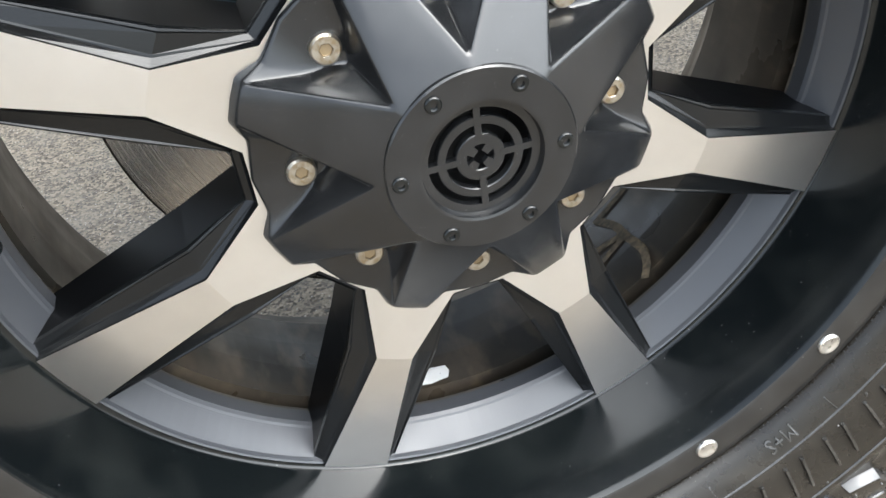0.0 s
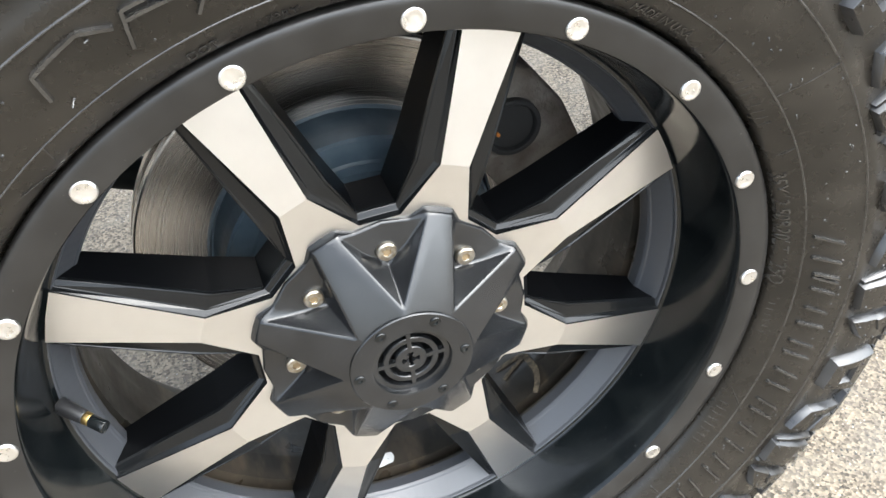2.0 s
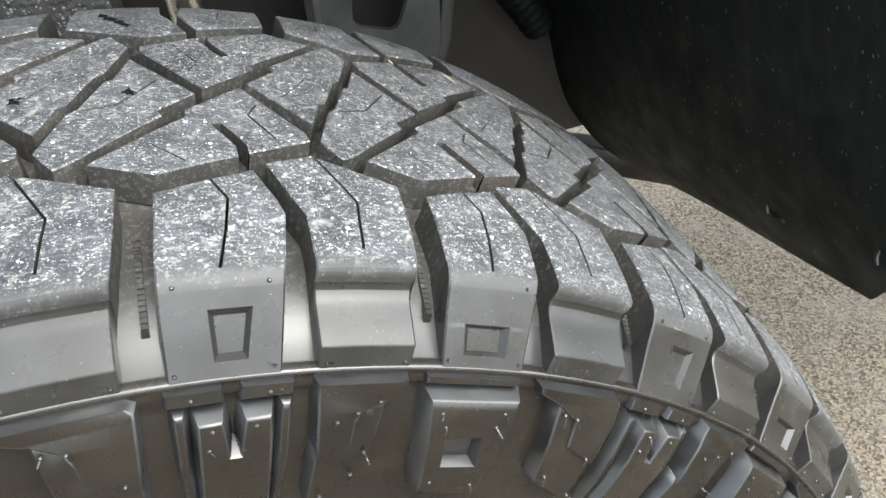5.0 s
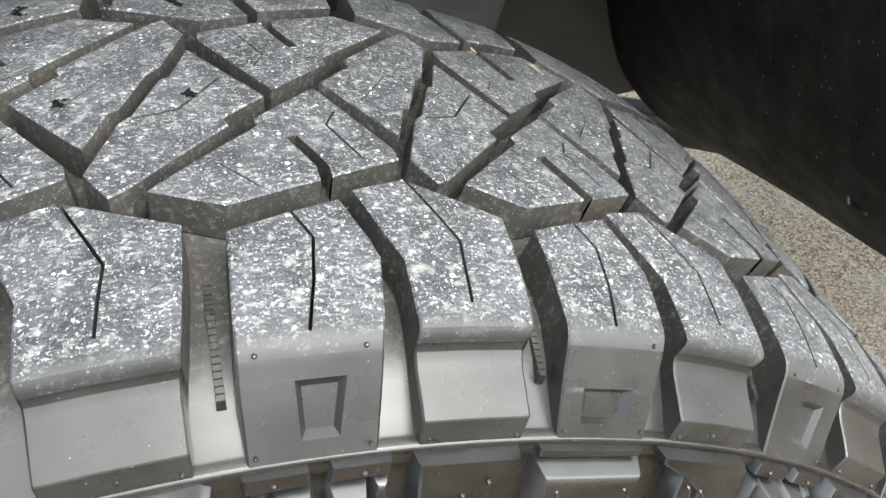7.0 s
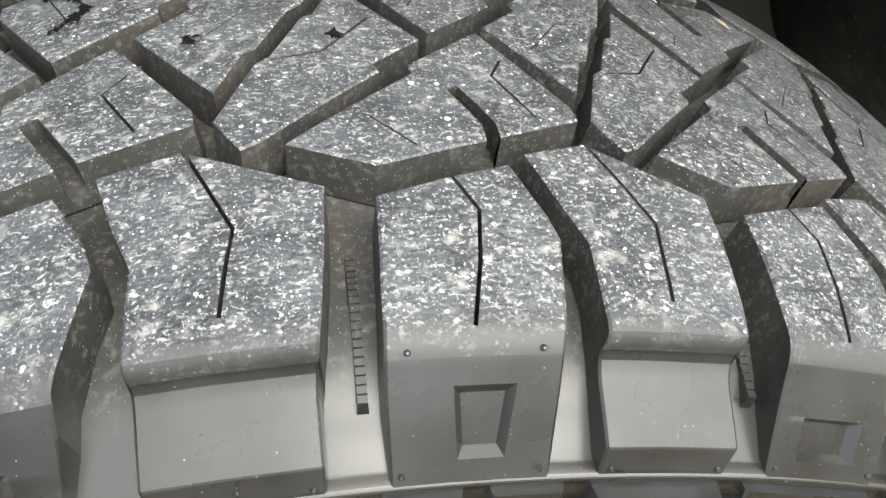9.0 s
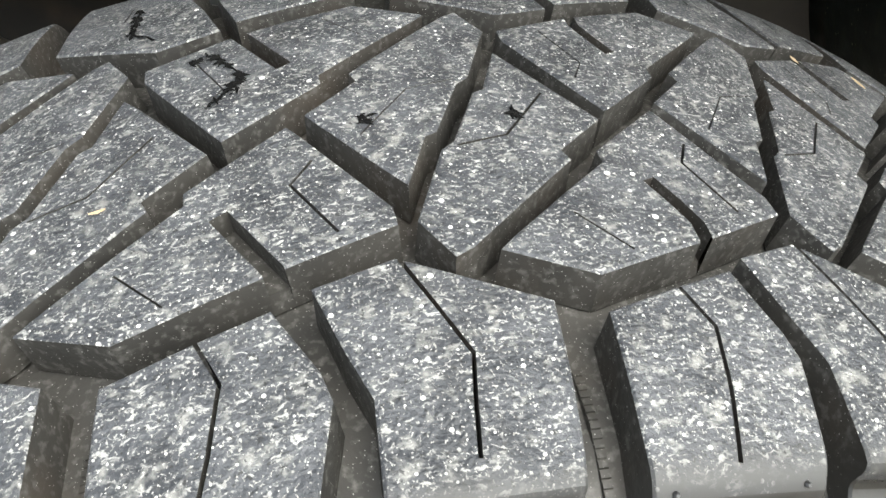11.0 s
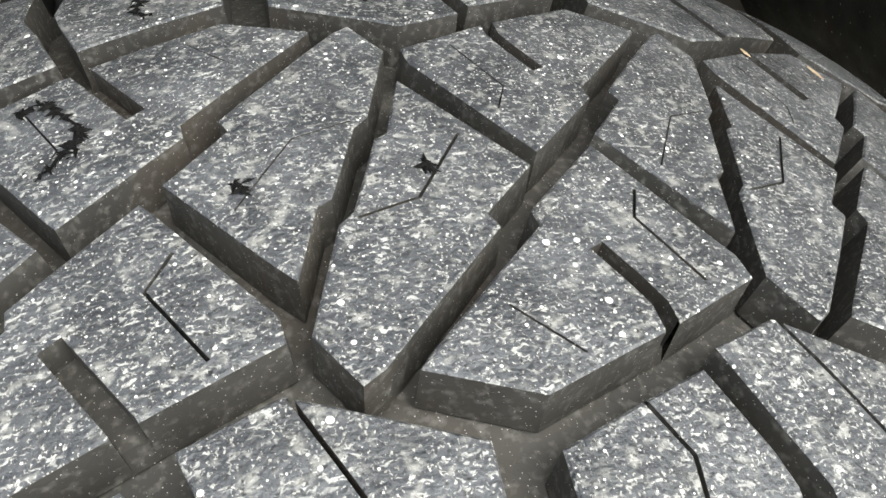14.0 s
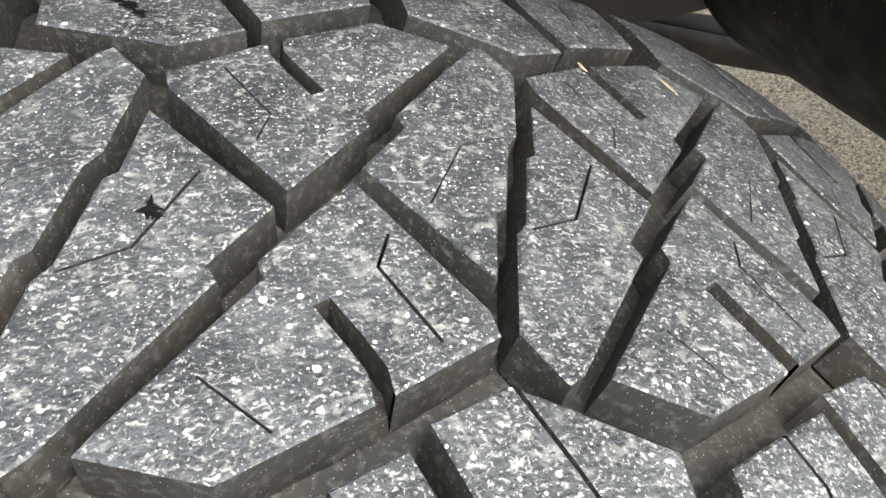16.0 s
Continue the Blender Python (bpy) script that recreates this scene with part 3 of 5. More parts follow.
def shoulder_base(s, v):
    """Foot of a shoulder block's wall, just under the floor of the groove."""
    far = v > YC
    v = 2 * YC - v if far else v
    r = float(np.interp(v, (-0.036, -0.0145, -0.003, 0.014, 0.07), (0.3965, 0.405, 0.411, 0.4165, 0.42)))
    y = float(np.interp(v, (-0.036, -0.0145, -0.003, 0.014, 0.07), (-0.0145, -0.006, 0.0015, 0.0145, 0.07)))
    return wp(r, math.degrees(s / RT), 2 * YC - y if far else y)


VLINES = VL + [2 * YC - q for q in VL]
MATS = [m_tread, m_groove, m_shoulder]
for i in range(NP):
    for side in (0, 1):
        way = turned if side else (lambda q: q)
        for nm, outline, cuts, dep in (("inner_tread_block", N1, N1_CUTS, 0.0135), ("centre_tread_block", N2, N2_CUTS, 0.0135),
                                       ("shoulder_block", CURVED, CURVED_CUTS, shoulder_depth), ("shoulder_block", TEE, TEE_CUTS, shoulder_depth)):
            holes = [(slit(flat(way(p[1:-1] if side and len(p) > 3 and w < 0.003 else p), i), w * (0.55 if side and w < 0.003 else 1.0)), d, "plain" if w > 0.003 else False) for p, w, d in (cuts + [WIDE[i % 2]] if outline is N1 else cuts)]
            if outline is TEE:
                if i % 2 == 0:
                    rec = [(0.736, -0.013), (0.8755, -0.013), (0.852, -0.03), (0.745, -0.03)]
                else:
                    rec = [(0.677, -0.0197), (0.879, -0.0197), (0.878, -0.0309), (0.684, -0.0309)]
                holes.append((flat(way(rec), i), 0.0023, True))
            me = block(nm, flat(way(outline), i), holes, bend, dep, VLINES, MATS, top_mat, scooped=scoop if outline is CURVED else None, base=shoulder_base if dep is shoulder_depth else None)
            if outline is CURVED:
                me.set_sharp_from_angle(angle=radians(21))
            child(nm, me, tyre)

# torn shreds of rubber on some far blocks
rng = random.Random(21)


def shreds(path, lumps):
    """A thin dark curl along a path of (degrees, metres across), with crumbs beside it."""
    verts, faces = [], []
    pts = [Vector((RT * radians(a), y)) for a, y in path]
    line = smooth_curve([tuple(p) for p in pts], 5)
    line = [(a + rng.gauss(0, 0.0003), b + rng.gauss(0, 0.0003)) for a, b in line]
    out = slit(line, 0.0011)
    n = len(line)
    verts += [bend(a, b, 0.0004 + 0.0005 * (q % 3 == 0)) for q, (a, b) in enumerate(out)]
    faces += [(q, q + 1, 2 * n - 2 - q, 2 * n - 1 - q) for q in range(n - 1)]
    for q in range(lumps):
        k = int(len(line) * 0.75 * rng.random() ** 1.3)
        p = Vector(line[k]) + Vector((rng.gauss(0, 0.0008), rng.gauss(0, 0.0011)))
        w = rng.uniform(0.0003, 0.0011)
        a = rng.uniform(0, math.pi)
        k0 = len(verts)
        for j in range(4):
            aa = a + j * math.pi / 2
            l = w * (2.6 if j % 2 else 0.6)
            verts.append(bend(p.x + l * math.cos(aa), p.y + l * math.sin(aa), 0.0002))
        verts.append(bend(p.x, p.y, 0.0003 + w * 0.9))
        faces += [(k0 + j, k0 + (j + 1) % 4, k0 + 4) for j in range(4)]
    tagged(child("rubber_shred", mesh_of("rubber_shred", verts, faces, [m_shred]), tyre), kind="stuff")


shreds([(-3.0, 0.165), (-2.3, 0.168), (-1.7, 0.163), (-0.9, 0.1535)], 26)
shreds([(-0.9, 0.1525), (-1.3, 0.146), (-2.15, 0.138)], 30)
shreds([(-5.9, 0.218), (-6.0, 0.205), (-6.0, 0.197), (-4.8, 0.188)], 30)
shreds([(1.2, 0.2115), (1.15, 0.204), (1.7, 0.2015)], 14)
shreds([(8.3, 0.216), (8.9, 0.206), (9.8, 0.1945)], 44)
shreds([(9.55, 0.1185), (9.75, 0.1155)], 14)
shreds([(3.8, 0.121), (4.0, 0.118)], 8)

# ribs in the shoulder grooves
for i in range(NP):
    verts, faces = [], []
    th = theta(0.548, i)
    a = math.degrees(0.0012 / RT)
    cuts = [(-0.0055 + 0.0021 * q, dv, h) for q in range(19) for dv, h in ((0.0, 0.0016), (0.0014, 0.0016), (0.0016, 0.0011), (0.002, 0.0011))]
    for q, (v0, dv, h) in enumerate(cuts):
        r = 0.4105 + 0.0085 * min(1, (v0 + dv + 0.005) / 0.024)
        verts += [wp(r - 0.003, th + a * 1.3, v0 + dv), wp(r + h, th + a, v0 + dv), wp(r + h, th - a, v0 + dv), wp(r - 0.003, th - a * 1.3, v0 + dv)]
        if q:
            k0 = len(verts) - 8
            faces += [(k0 + k, k0 + k + 1, k0 + k + 5, k0 + k + 4) for k in range(3)]
    faces += [(0, 1, 2, 3), tuple(len(verts) - 4 + k for k in range(4))]
    child("groove_rib", mesh_of("groove_rib", verts, faces, [m_groove]), tyre)

# ---- sidewall ----
SR = [p[0] for p in SIDE]
SY = [p[1] for p in SIDE]


def side_y(r):
    return float(np.interp(r, SR, SY))


RS = 0.375


def on_side(s, v, h):
    v = min(v, 0.3972)
    return wp(v, math.degrees(s / RS), side_y(v) - h)


def sflat(path, i):
    return [(RS * radians(theta(u, i)), r) for u, r in path]


T_BODY = [(0.681, 0.3882), (0.75, 0.3885), (0.772, 0.3755), (0.817, 0.3755), (0.836, 0.3886), (0.913, 0.389), (0.909, 0.345), (0.683, 0.3425)]
T_SHELF = [(0.585, 0.3932), (0.585, 0.3972), (0.752, 0.3972), (0.758, 0.3932)], [(0.826, 0.3932), (0.832, 0.3972), (0.99, 0.3972), (0.99, 0.3935)]
T_FILLETS = [(0.617, 0.3893), (0.622, 0.37), (0.648, 0.344)], [(0.972, 0.39), (0.967, 0.37), (0.95, 0.344)]
R_BODY = [(0.555, 0.3908), (0.948, 0.3912), (0.897, 0.3497), (0.613, 0.3513)]
R_CUT = [(0.65, 0.3764), (0.831, 0.3773), (0.849, 0.3639), (0.673, 0.3636)]
R_SHELF = [(0.54, 0.395), (0.54, 0.3972), (0.95, 0.3972), (0.95, 0.3952)]
Z_ODD = [([(0.088, 0.3972), (0.435, 0.3972), (0.434, 0.3955), (0.352, 0.3903), (0.231, 0.3871), (0.223, 0.3758), (0.099, 0.37)], 0.0052),
         ([(0.098, 0.3705), (0.222, 0.3762), (0.231, 0.387), (0.345, 0.389), (0.305, 0.3628), (0.258, 0.3583), (0.086, 0.3468)], 0.004)]
Z_EVEN = [([(0.06, 0.3972), (0.459, 0.3972), (0.479, 0.3949), (0.469, 0.3693), (0.297, 0.3756), (0.281, 0.3869), (0.174, 0.392), (0.07, 0.395)], 0.0052),
          ([(0.178, 0.3912), (0.281, 0.3862), (0.297, 0.375), (0.469, 0.3687), (0.472, 0.3479), (0.227, 0.3565)], 0.004)]
RL = [0.35, 0.358, 0.366, 0.374, 0.381, 0.388, 0.393]
SM = [m_rubber, m_wall]


def lug(name, outline, h, cuts=(), draft=0.0045):
    child(name, block(name, outline, list(cuts), on_side, h + 0.006, RL, SM, raised=h, draft=draft, edge=0.0008), tyre)


for i in range(NP):
    if i % 2 == 0:
        lug("sidewall_lug", sflat(T_BODY, i), 0.0058, draft=0.0034)
        for path in T_SHELF:
            lug("sidewall_shelf", sflat(path, i), 0.0024, draft=0.0025)
        # low ridges stand in for the light line along each lug's foot
        for path in T_FILLETS:
            lug("fillet_glint", slit(sflat(path, i), 0.0018), 0.0022, draft=0.003)
    else:
        lug("sidewall_lug", sflat(R_BODY, i), 0.0058, [(sflat(R_CUT, i), 0.0042, True)])
        lug("sidewall_shelf", sflat(R_SHELF, i), 0.0024, draft=0.002)
    for outline, h in Z_ODD if i % 2 else Z_EVEN:
        lug("sidewall_lug", sflat(outline, i), h, draft=0.003)


def hoop(r, w, h, name):
    """A raised line round the sidewall."""
    verts, faces = lathe([(r - w, side_y(r - w) + 0.0004), (r - w * 0.35, side_y(r) - h), (r + w * 0.35, side_y(r) - h), (r + w, side_y(r + w) + 0.0004)], 240)
    child(name, mesh_of(name, verts, faces, [m_mark], None, True), tyre)


hoop(0.3992, 0.0006, 0.0006, "mould_line")
hoop(0.3336, 0.0011, 0.0011, "mould_line")
hoop(0.294, 0.0009, 0.0008, "mould_line")


def stroke(t0, r0, t1, r1, w, h):
    """Verts and faces of a raised bar from one polar point to another."""
    n = max(2, int(abs(t1 - t0) / 1.0) + 1)
    a0, a1 = Vector((t0 * radians(1) * 0.315, r0)), Vector((t1 * radians(1) * 0.315, r1))
    d = (a1 - a0).normalized()
    nn = Vector((-d.y, d.x))
    verts, faces = [], []
    for q in range(n + 1):
        p = a0.lerp(a1, q / n)
        for off, up in ((-w * 0.75, -0.0004), (-w * 0.4, h), (w * 0.4, h), (w * 0.75, -0.0004)):
            z = p + nn * off
            verts.append(wp(z.y, math.degrees(z.x / 0.315), side_y(z.y) - up))
    for q in range(n):
        faces += [(q * 4 + k, q * 4 + k + 1, q * 4 + k + 5, q * 4 + k + 4) for k in range(3)]
    faces += [(0, 1, 2, 3), (n * 4, n * 4 + 1, n * 4 + 2, n * 4 + 3)]
    return verts, faces


def strokes(name, rows, w, h, label=""):
    verts, faces = [], []
    for row in rows:
        v, f = stroke(*row, w, h)
        k0 = len(verts)
        verts += v
        faces += [tuple(k0 + q for q in p) for p in f]
    return child(name, mesh_of(name, verts, faces, [m_mark]), tyre, label)


# raised maker's marks, as plain bars
MARKS = [[(-29.7, 0.3225, -24.9, 0.3255), (-24.9, 0.3255, -22.4, 0.3185), (-29.7, 0.3225, -30.4, 0.3085)],
         [(-21.1, 0.3234, -15.8, 0.322), (-21.3, 0.3185, -16.5, 0.3168), (-21.1, 0.3234, -22.3, 0.305)],
         [(-13.5, 0.3222, -7.8, 0.3232), (-13.8, 0.3182, -8.3, 0.3188), (-13.5, 0.3222, -16.2, 0.304)],
         [(-6.1, 0.324, 1.3, 0.3244), (1.3, 0.3244, 16.6, 0.322), (-6.1, 0.324, -6.6, 0.314), (-4.5, 0.307, -3.5, 0.315), (-3.5, 0.315, 1.2, 0.3122)],
         [(4.8, 0.3035, 6.7, 0.3152), (6.7, 0.3152, 11.6, 0.3128), (11.6, 0.3128, 11.4, 0.308)],
         [(17.5, 0.306, 18.4, 0.3185), (18.4, 0.3185, 22.9, 0.325), (22.9, 0.325, 30.0, 0.3228), (18.2, 0.3116, 22.2, 0.3138), (23.3, 0.3085, 25.0, 0.3095), (25.0, 0.3095, 26.0, 0.3145), (26.0, 0.3145, 30.2, 0.3164)],
         [(81.1, 0.298, 83.2, 0.3195), (84.9, 0.2985, 86.6, 0.3195)],
         [(88.0, 0.3015, 89.4, 0.321), (88.6, 0.3015, 90.2, 0.321)],
         [(90.7, 0.302, 92.1, 0.3205), (94.3, 0.3025, 95.6, 0.3195)]]
for a in (99.4, 105.2, 111.4, 117.0, 124.2, 130.4, 136.6, 142.8, 148.6, 154.6):
    MARKS.append([(a - 2.2, 0.3, a - 1.2, 0.3215), (a + 1.3, 0.3005, a + 2.5, 0.321)])
for a in (-44.0, -51.0, -58.0, -74.0, -81.0, -88.0, -95.0):
    MARKS.append([(a - 2.5, 0.3, a - 1.6, 0.322), (a - 1.6, 0.322, a + 2.4, 0.322)])
for rows in MARKS:
    strokes("raised_mark", rows, 0.0021, 0.003)
small = []
for t0, t1, r in ((47.4, 60.0, 0.2825), (94.6, 101.6, 0.2805), (116.0, 126.0, 0.2835), (118.5, 126.5, 0.2775)):
    n = int(abs(t1 - t0) / 1.15)
    for q in range(n):
        a = t0 + (t1 - t0) * q / n
        small.append((a, r - 0.0034, a, r + 0.0034))
for r in (0.2803, 0.2829, 0.2855):
    small += [(a, r - 0.0009, a + 0.1, r + 0.0009) for a in (160.0 + 0.52 * q for q in range(32)) if int(a * 7) % 5]
tagged(strokes("small_print", small, 0.0007, 0.0006), kind="stuff")
tagged(strokes("bead_ribs", [(0.72 * q, 0.2768, 0.72 * q + 0.16, 0.2784) for q in range(500)], 0.0006, 0.0004), kind="stuff")
box = [(-4.7, 0.2795, -4.7, 0.2872), (9.4, 0.2795, 9.4, 0.2872), (-4.7, 0.2872, 9.4, 0.2872), (-4.7, 0.2795, 9.4, 0.2795),
       (43.9, 0.278, 42.5, 0.294), (65.6, 0.278, 64.4, 0.294), (54.7, 0.295, 55.1, 0.3325), (25.3, 0.2925, 27.9, 0.277), (112.6, 0.281, 116.0, 0.296), (155.1, 0.276, 155.0, 0.2935), (137.0, 0.276, 136.9, 0.2923), (-36.5, 0.277, -35.0, 0.294), (-41.0, 0.285, -37.0, 0.279)]
for row in box:
    strokes("mould_line", [row], 0.0008, 0.0008)


def lettering(text, mid, r, size, name):
    """Raised writing along the sidewall, with its tops outwards."""
    cu = bpy.data.curves.new(name, "FONT")
    cu.body, cu.size, cu.align_x, cu.extrude, cu.resolution_u = text, size, "CENTER", 0.0006, 2
    ob = new(name, cu)
    me = bpy.data.meshes.new_from_object(ob.evaluated_get(bpy.context.evaluated_depsgraph_get()))
    bpy.data.objects.remove(ob)
    for q in me.vertices:
        rr = r + q.co.y - size * 0.35
        q.co = Vector(wp(rr, mid + math.degrees(q.co.x / r), side_y(rr) - 0.0004 - q.co.z))
    me.materials.clear()
    me.materials.append(m_mark)
    child("raised_lettering", me, tyre)


lettering("MADE IN U.S.A.", 34.4, 0.2835, 0.0072, "made")
lettering("35X12.50R20LT 125Q", 79.6, 0.281, 0.0118, "size")
lettering("M+S", 144.3, 0.2853, 0.0118, "mud")
lettering("DOT", -17.9, 0.2832, 0.008, "dot")
lettering("73RY", -9.6, 0.2832, 0.0075, "plant")
lettering("6FX4418", 2.3, 0.2833, 0.0068, "batch")

# moulding whiskers, too many to count
verts, faces = [], []
rng = random.Random(9)
PIPS = [[(0.2, 0.3885), (0.27, 0.3875), (0.25, 0.3605), (0.455, 0.352), (0.42, 0.3715), (0.72, 0.3862), (0.865, 0.3865), (0.705, 0.3795), (0.7, 0.347), (0.89, 0.349), (0.66, 0.3945), (0.92, 0.3945)],
        [(0.13, 0.352), (0.25, 0.362), (0.16, 0.3845), (0.33, 0.391), (0.24, 0.3875), (0.29, 0.372), (0.61, 0.3865), (0.9, 0.387), (0.64, 0.381), (0.88, 0.3815), (0.65, 0.356), (0.87, 0.3545)]]


def pip(a, r, up, length):
    """A small moulding nub on the sidewall."""
    rad = (Vector(wp(1, a, 0)) - Vector((0, 0, CZ))).normalized()
    nub(Vector(wp(r, a, side_y(r) - up + 0.0004)), Vector((0, -1, 0)), rad, length)


def nub(p, out, rad, length):
    """A small moulding nub at p with a thin whisker at its tip."""
    tan = rad.cross(out)
    k0 = len(verts)
    for h, w in ((0.0, 0.0009), (0.0007, 0.0008), (0.0012, 0.0004)):
        verts.extend(p + out * h + (rad * math.cos(q * math.tau / 6) + tan * math.sin(q * math.tau / 6)) * w for q in range(6))
    faces.extend((k0 + l * 6 + q, k0 + l * 6 + (q + 1) % 6, k0 + l * 6 + 6 + (q + 1) % 6, k0 + l * 6 + 6 + q) for l in range(2) for q in range(6))
    faces.append(tuple(k0 + 12 + q for q in range(6)))
    if not length:
        return
    way = (out * rng.uniform(0.3, 1.0) + rad * rng.uniform(-1.2, 0.5) + tan * rng.uniform(-0.8, 0.8)).normalized()
    q0 = p + out * 0.0013
    for step in range(3):
        q1 = q0 + way * length / 3
        way = (way + rad * rng.uniform(-0.5, 0.2) + tan * rng.uniform(-0.4, 0.4)).normalized()
        e1 = way.orthogonal().normalized() * 0.00028
        e2 = way.cross(e1)
        k0 = len(verts)
        verts.extend([q0 + e1, q0 - e1 * 0.5 + e2, q0 - e1 * 0.5 - e2, q1 + e1, q1 - e1 * 0.5 + e2, q1 - e1 * 0.5 - e2])
        faces.extend((k0 + k, k0 + (k + 1) % 3, k0 + 3 + (k + 1) % 3, k0 + 3 + k) for k in range(3))
        q0 = q1


for i in range(NP):
    for u, r in PIPS[i % 2]:
        pip(theta(u, i), r, 0.0024 if r > 0.394 else 0.0056, rng.choice((0, 0.0025, 0.004)))
SHOULDER_NUBS = [(0.12, -0.0335), (0.43, -0.0335), (0.27, -0.0318), (0.64, -0.005), (0.93, -0.005), (0.62, -0.033), (0.94, -0.033)]
for i in range(NP):
    for u, v in SHOULDER_NUBS:
        if rng.random() < 0.25:
            continue
        s0, h = RT * radians(theta(u, i)), scoop(v) if u < 0.5 else 0.0
        p, q = Vector(bend(s0, v, h - 0.0003)), Vector(bend(s0, v, h + 0.001))
        nub(p, (q - p).normalized(), (Vector(bend(s0, v + 0.001, h)) - Vector(bend(s0, v, h))).normalized(), rng.choice((0, 0, 0.0025)))
for q in range(110):
    pip(rng.uniform(-110, 170), rng.uniform(0.297, 0.331), 0.0, rng.choice((0, 0.002, 0.004)))
tagged(child("moulding_flash", mesh_of("moulding_flash", verts, faces, [m_wall]), tyre), kind="stuff")

# ---- wheel ----
SP = 21.3
wheel = thing("wheel", (0, 0.1, 0), "eight-spoke truck wheel in machined aluminium and gloss black", "wheel")
lip = [(0.272, 0.014), (0.2742, 0.004), (0.274, 0.0005), (0.2725, -0.0012), (0.268, -0.001), (0.254, 0.0008), (0.2522, 0.002)]
verts, faces = lathe(lip, 192)
child("lip", mesh_of("lip", verts, faces, [m_lip], None, True), wheel, "satin black outer lip")
bowl = [(0.2522, 0.002), (0.2505, 0.006), (0.2475, 0.02), (0.244, 0.04), (0.2405, 0.058), (0.239, 0.0625), (0.2365, 0.0635)]
verts, faces = lathe(smooth_curve(bowl, 3), 192)
child("bowl", mesh_of("bowl", verts, faces, [m_gloss], None, True), wheel, "deep gloss black dish")
ringp = [(0.2365, 0.0635), (0.2356, 0.0642), (0.2347, 0.0668), (0.2245, 0.081), (0.2233, 0.082), (0.2219, 0.0842), (0.2216, 0.094)]
verts, faces = lathe(ringp, 192)
child("window_ring", mesh_of("window_ring", verts, faces, [m_gun]), wheel, "grey satin ring behind the spokes")
barrel = [(0.2216, 0.094), (0.2222, 0.0965), (0.2335, 0.098), (0.2335, 0.1065), (0.2232, 0.109), (0.225, 0.14), (0.2285, 0.17), (0.233, 0.2), (0.242, 0.206), (0.262, 0.24), (0.272, 0.26), (0.274, 0.25)]
verts, faces = lathe(barrel, 160)
child("barrel", mesh_of("barrel", verts, faces, [m_barrel]), wheel, "dusty black inner barrel")


def spoke_y(r):
    """Depth of the machined face at radius r."""
    if r < 0.139:
        return 0.0565 - (r - 0.09) / 0.049 * 0.0065
    return 0.05 + (r - 0.139) / 0.098 * 0.0115


half = [(0.2372, 4.9), (0.19, 4.6), (0.142, 4.2), (0.102, 14.4), (0.101, 22.5)]
wide = [(0.2372, 6.4), (0.19, 8.1), (0.142, 10.9), (0.1078, 15.4), (0.107, 22.5)]
STEPS = [(0.015, 0.0014), (0.22, 0.0042), (0.3, 0.0046), (0.84, 0.0062), (0.9, 0.0056), (0.97, 0.006), (1.0, 0.0085)]
verts, faces, idx = [], [], []
for sg in (-1, 1):
    k0 = len(verts)
    n = len(half)
    w = len(STEPS) + 3
    for (r, a), (r2, a2) in zip(half, wide):
        y = spoke_y(r)
        ri, ai = (r, 0) if a < 5 else (0.086, sg * a)
        p0, p1 = Vector(wp(r, sg * a, 0)), Vector(wp(r2, sg * a2, 0))
        verts += [wp(ri, ai, spoke_y(ri)), wp(r, sg * a, y)]
        verts += [tuple(p0.lerp(p1, f) + Vector((0, y + d, 0))) for f, d in STEPS]
        verts.append(wp(r2 * 1.003, sg * (a2 + 0.1), 0.098))
    for j in range(n - 1):
        for q in range(w - 1):
            a = k0 + j * w + q
            if j == 2 and q == 0:
                faces.append((a, a + 1, a + w + 1, a + w, len(verts)))
            else:
                faces.append((a, a + 1, a + w + 1, a + w))
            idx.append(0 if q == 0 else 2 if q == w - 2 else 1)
    verts.append(wp(0.086, 0, spoke_y(0.086)))
    faces.append(tuple(k0 + q for q in range(w)) + (len(verts),))
    verts.append(wp(0.2372, 0, 0.098))
    idx.append(1)
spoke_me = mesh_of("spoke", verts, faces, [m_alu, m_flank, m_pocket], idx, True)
bm = bmesh.new()
bm.from_mesh(spoke_me)
bmesh.ops.remove_doubles(bm, verts=bm.verts, dist=1e-5)
bmesh.ops.recalc_face_normals(bm, faces=bm.faces)
bm.to_mesh(spoke_me)
bm.free()
spoke_me.set_sharp_from_angle(angle=radians(22))
spoke_me.polygons.foreach_set("use_smooth", [False] * len(spoke_me.polygons))
for k in range(8):
    ob = child("spoke", spoke_me, wheel, "machined aluminium spoke with gloss black flanks")
    ob.matrix_basis = Matrix.Translation((0, 0, CZ)) @ pose(0, 0, 0, 0, SP + 45 * k, 0) @ Matrix.Translation((0, 0, -CZ))

# rivets of the lip
RIVETS = [4.06 + 360 / 17 * q for q in range(-7, 10)]
dish = [(0.0, 0.0), (0.0025, -0.0008), (0.0046, -0.001), (0.006, -0.0015), (0.007, -0.0013), (0.0075, -0.0008), (0.0077, 0.001)]
bm = bmesh.new()
rings = []
for r, y in dish[1:]:
    rings.append([bm.verts.new((r * math.cos(q * math.tau / 20), y, r * math.sin(q * math.tau / 20))) for q in range(20)])
bm.faces.new(rings[0])
for a, b in zip(rings, rings[1:]):
    for q in range(20):
        bm.faces.new((a[q], a[(q + 1) % 20], b[(q + 1) % 20], b[q]))
rivet_me = solid(bm, m_chrome, "rivet", smooth=True)
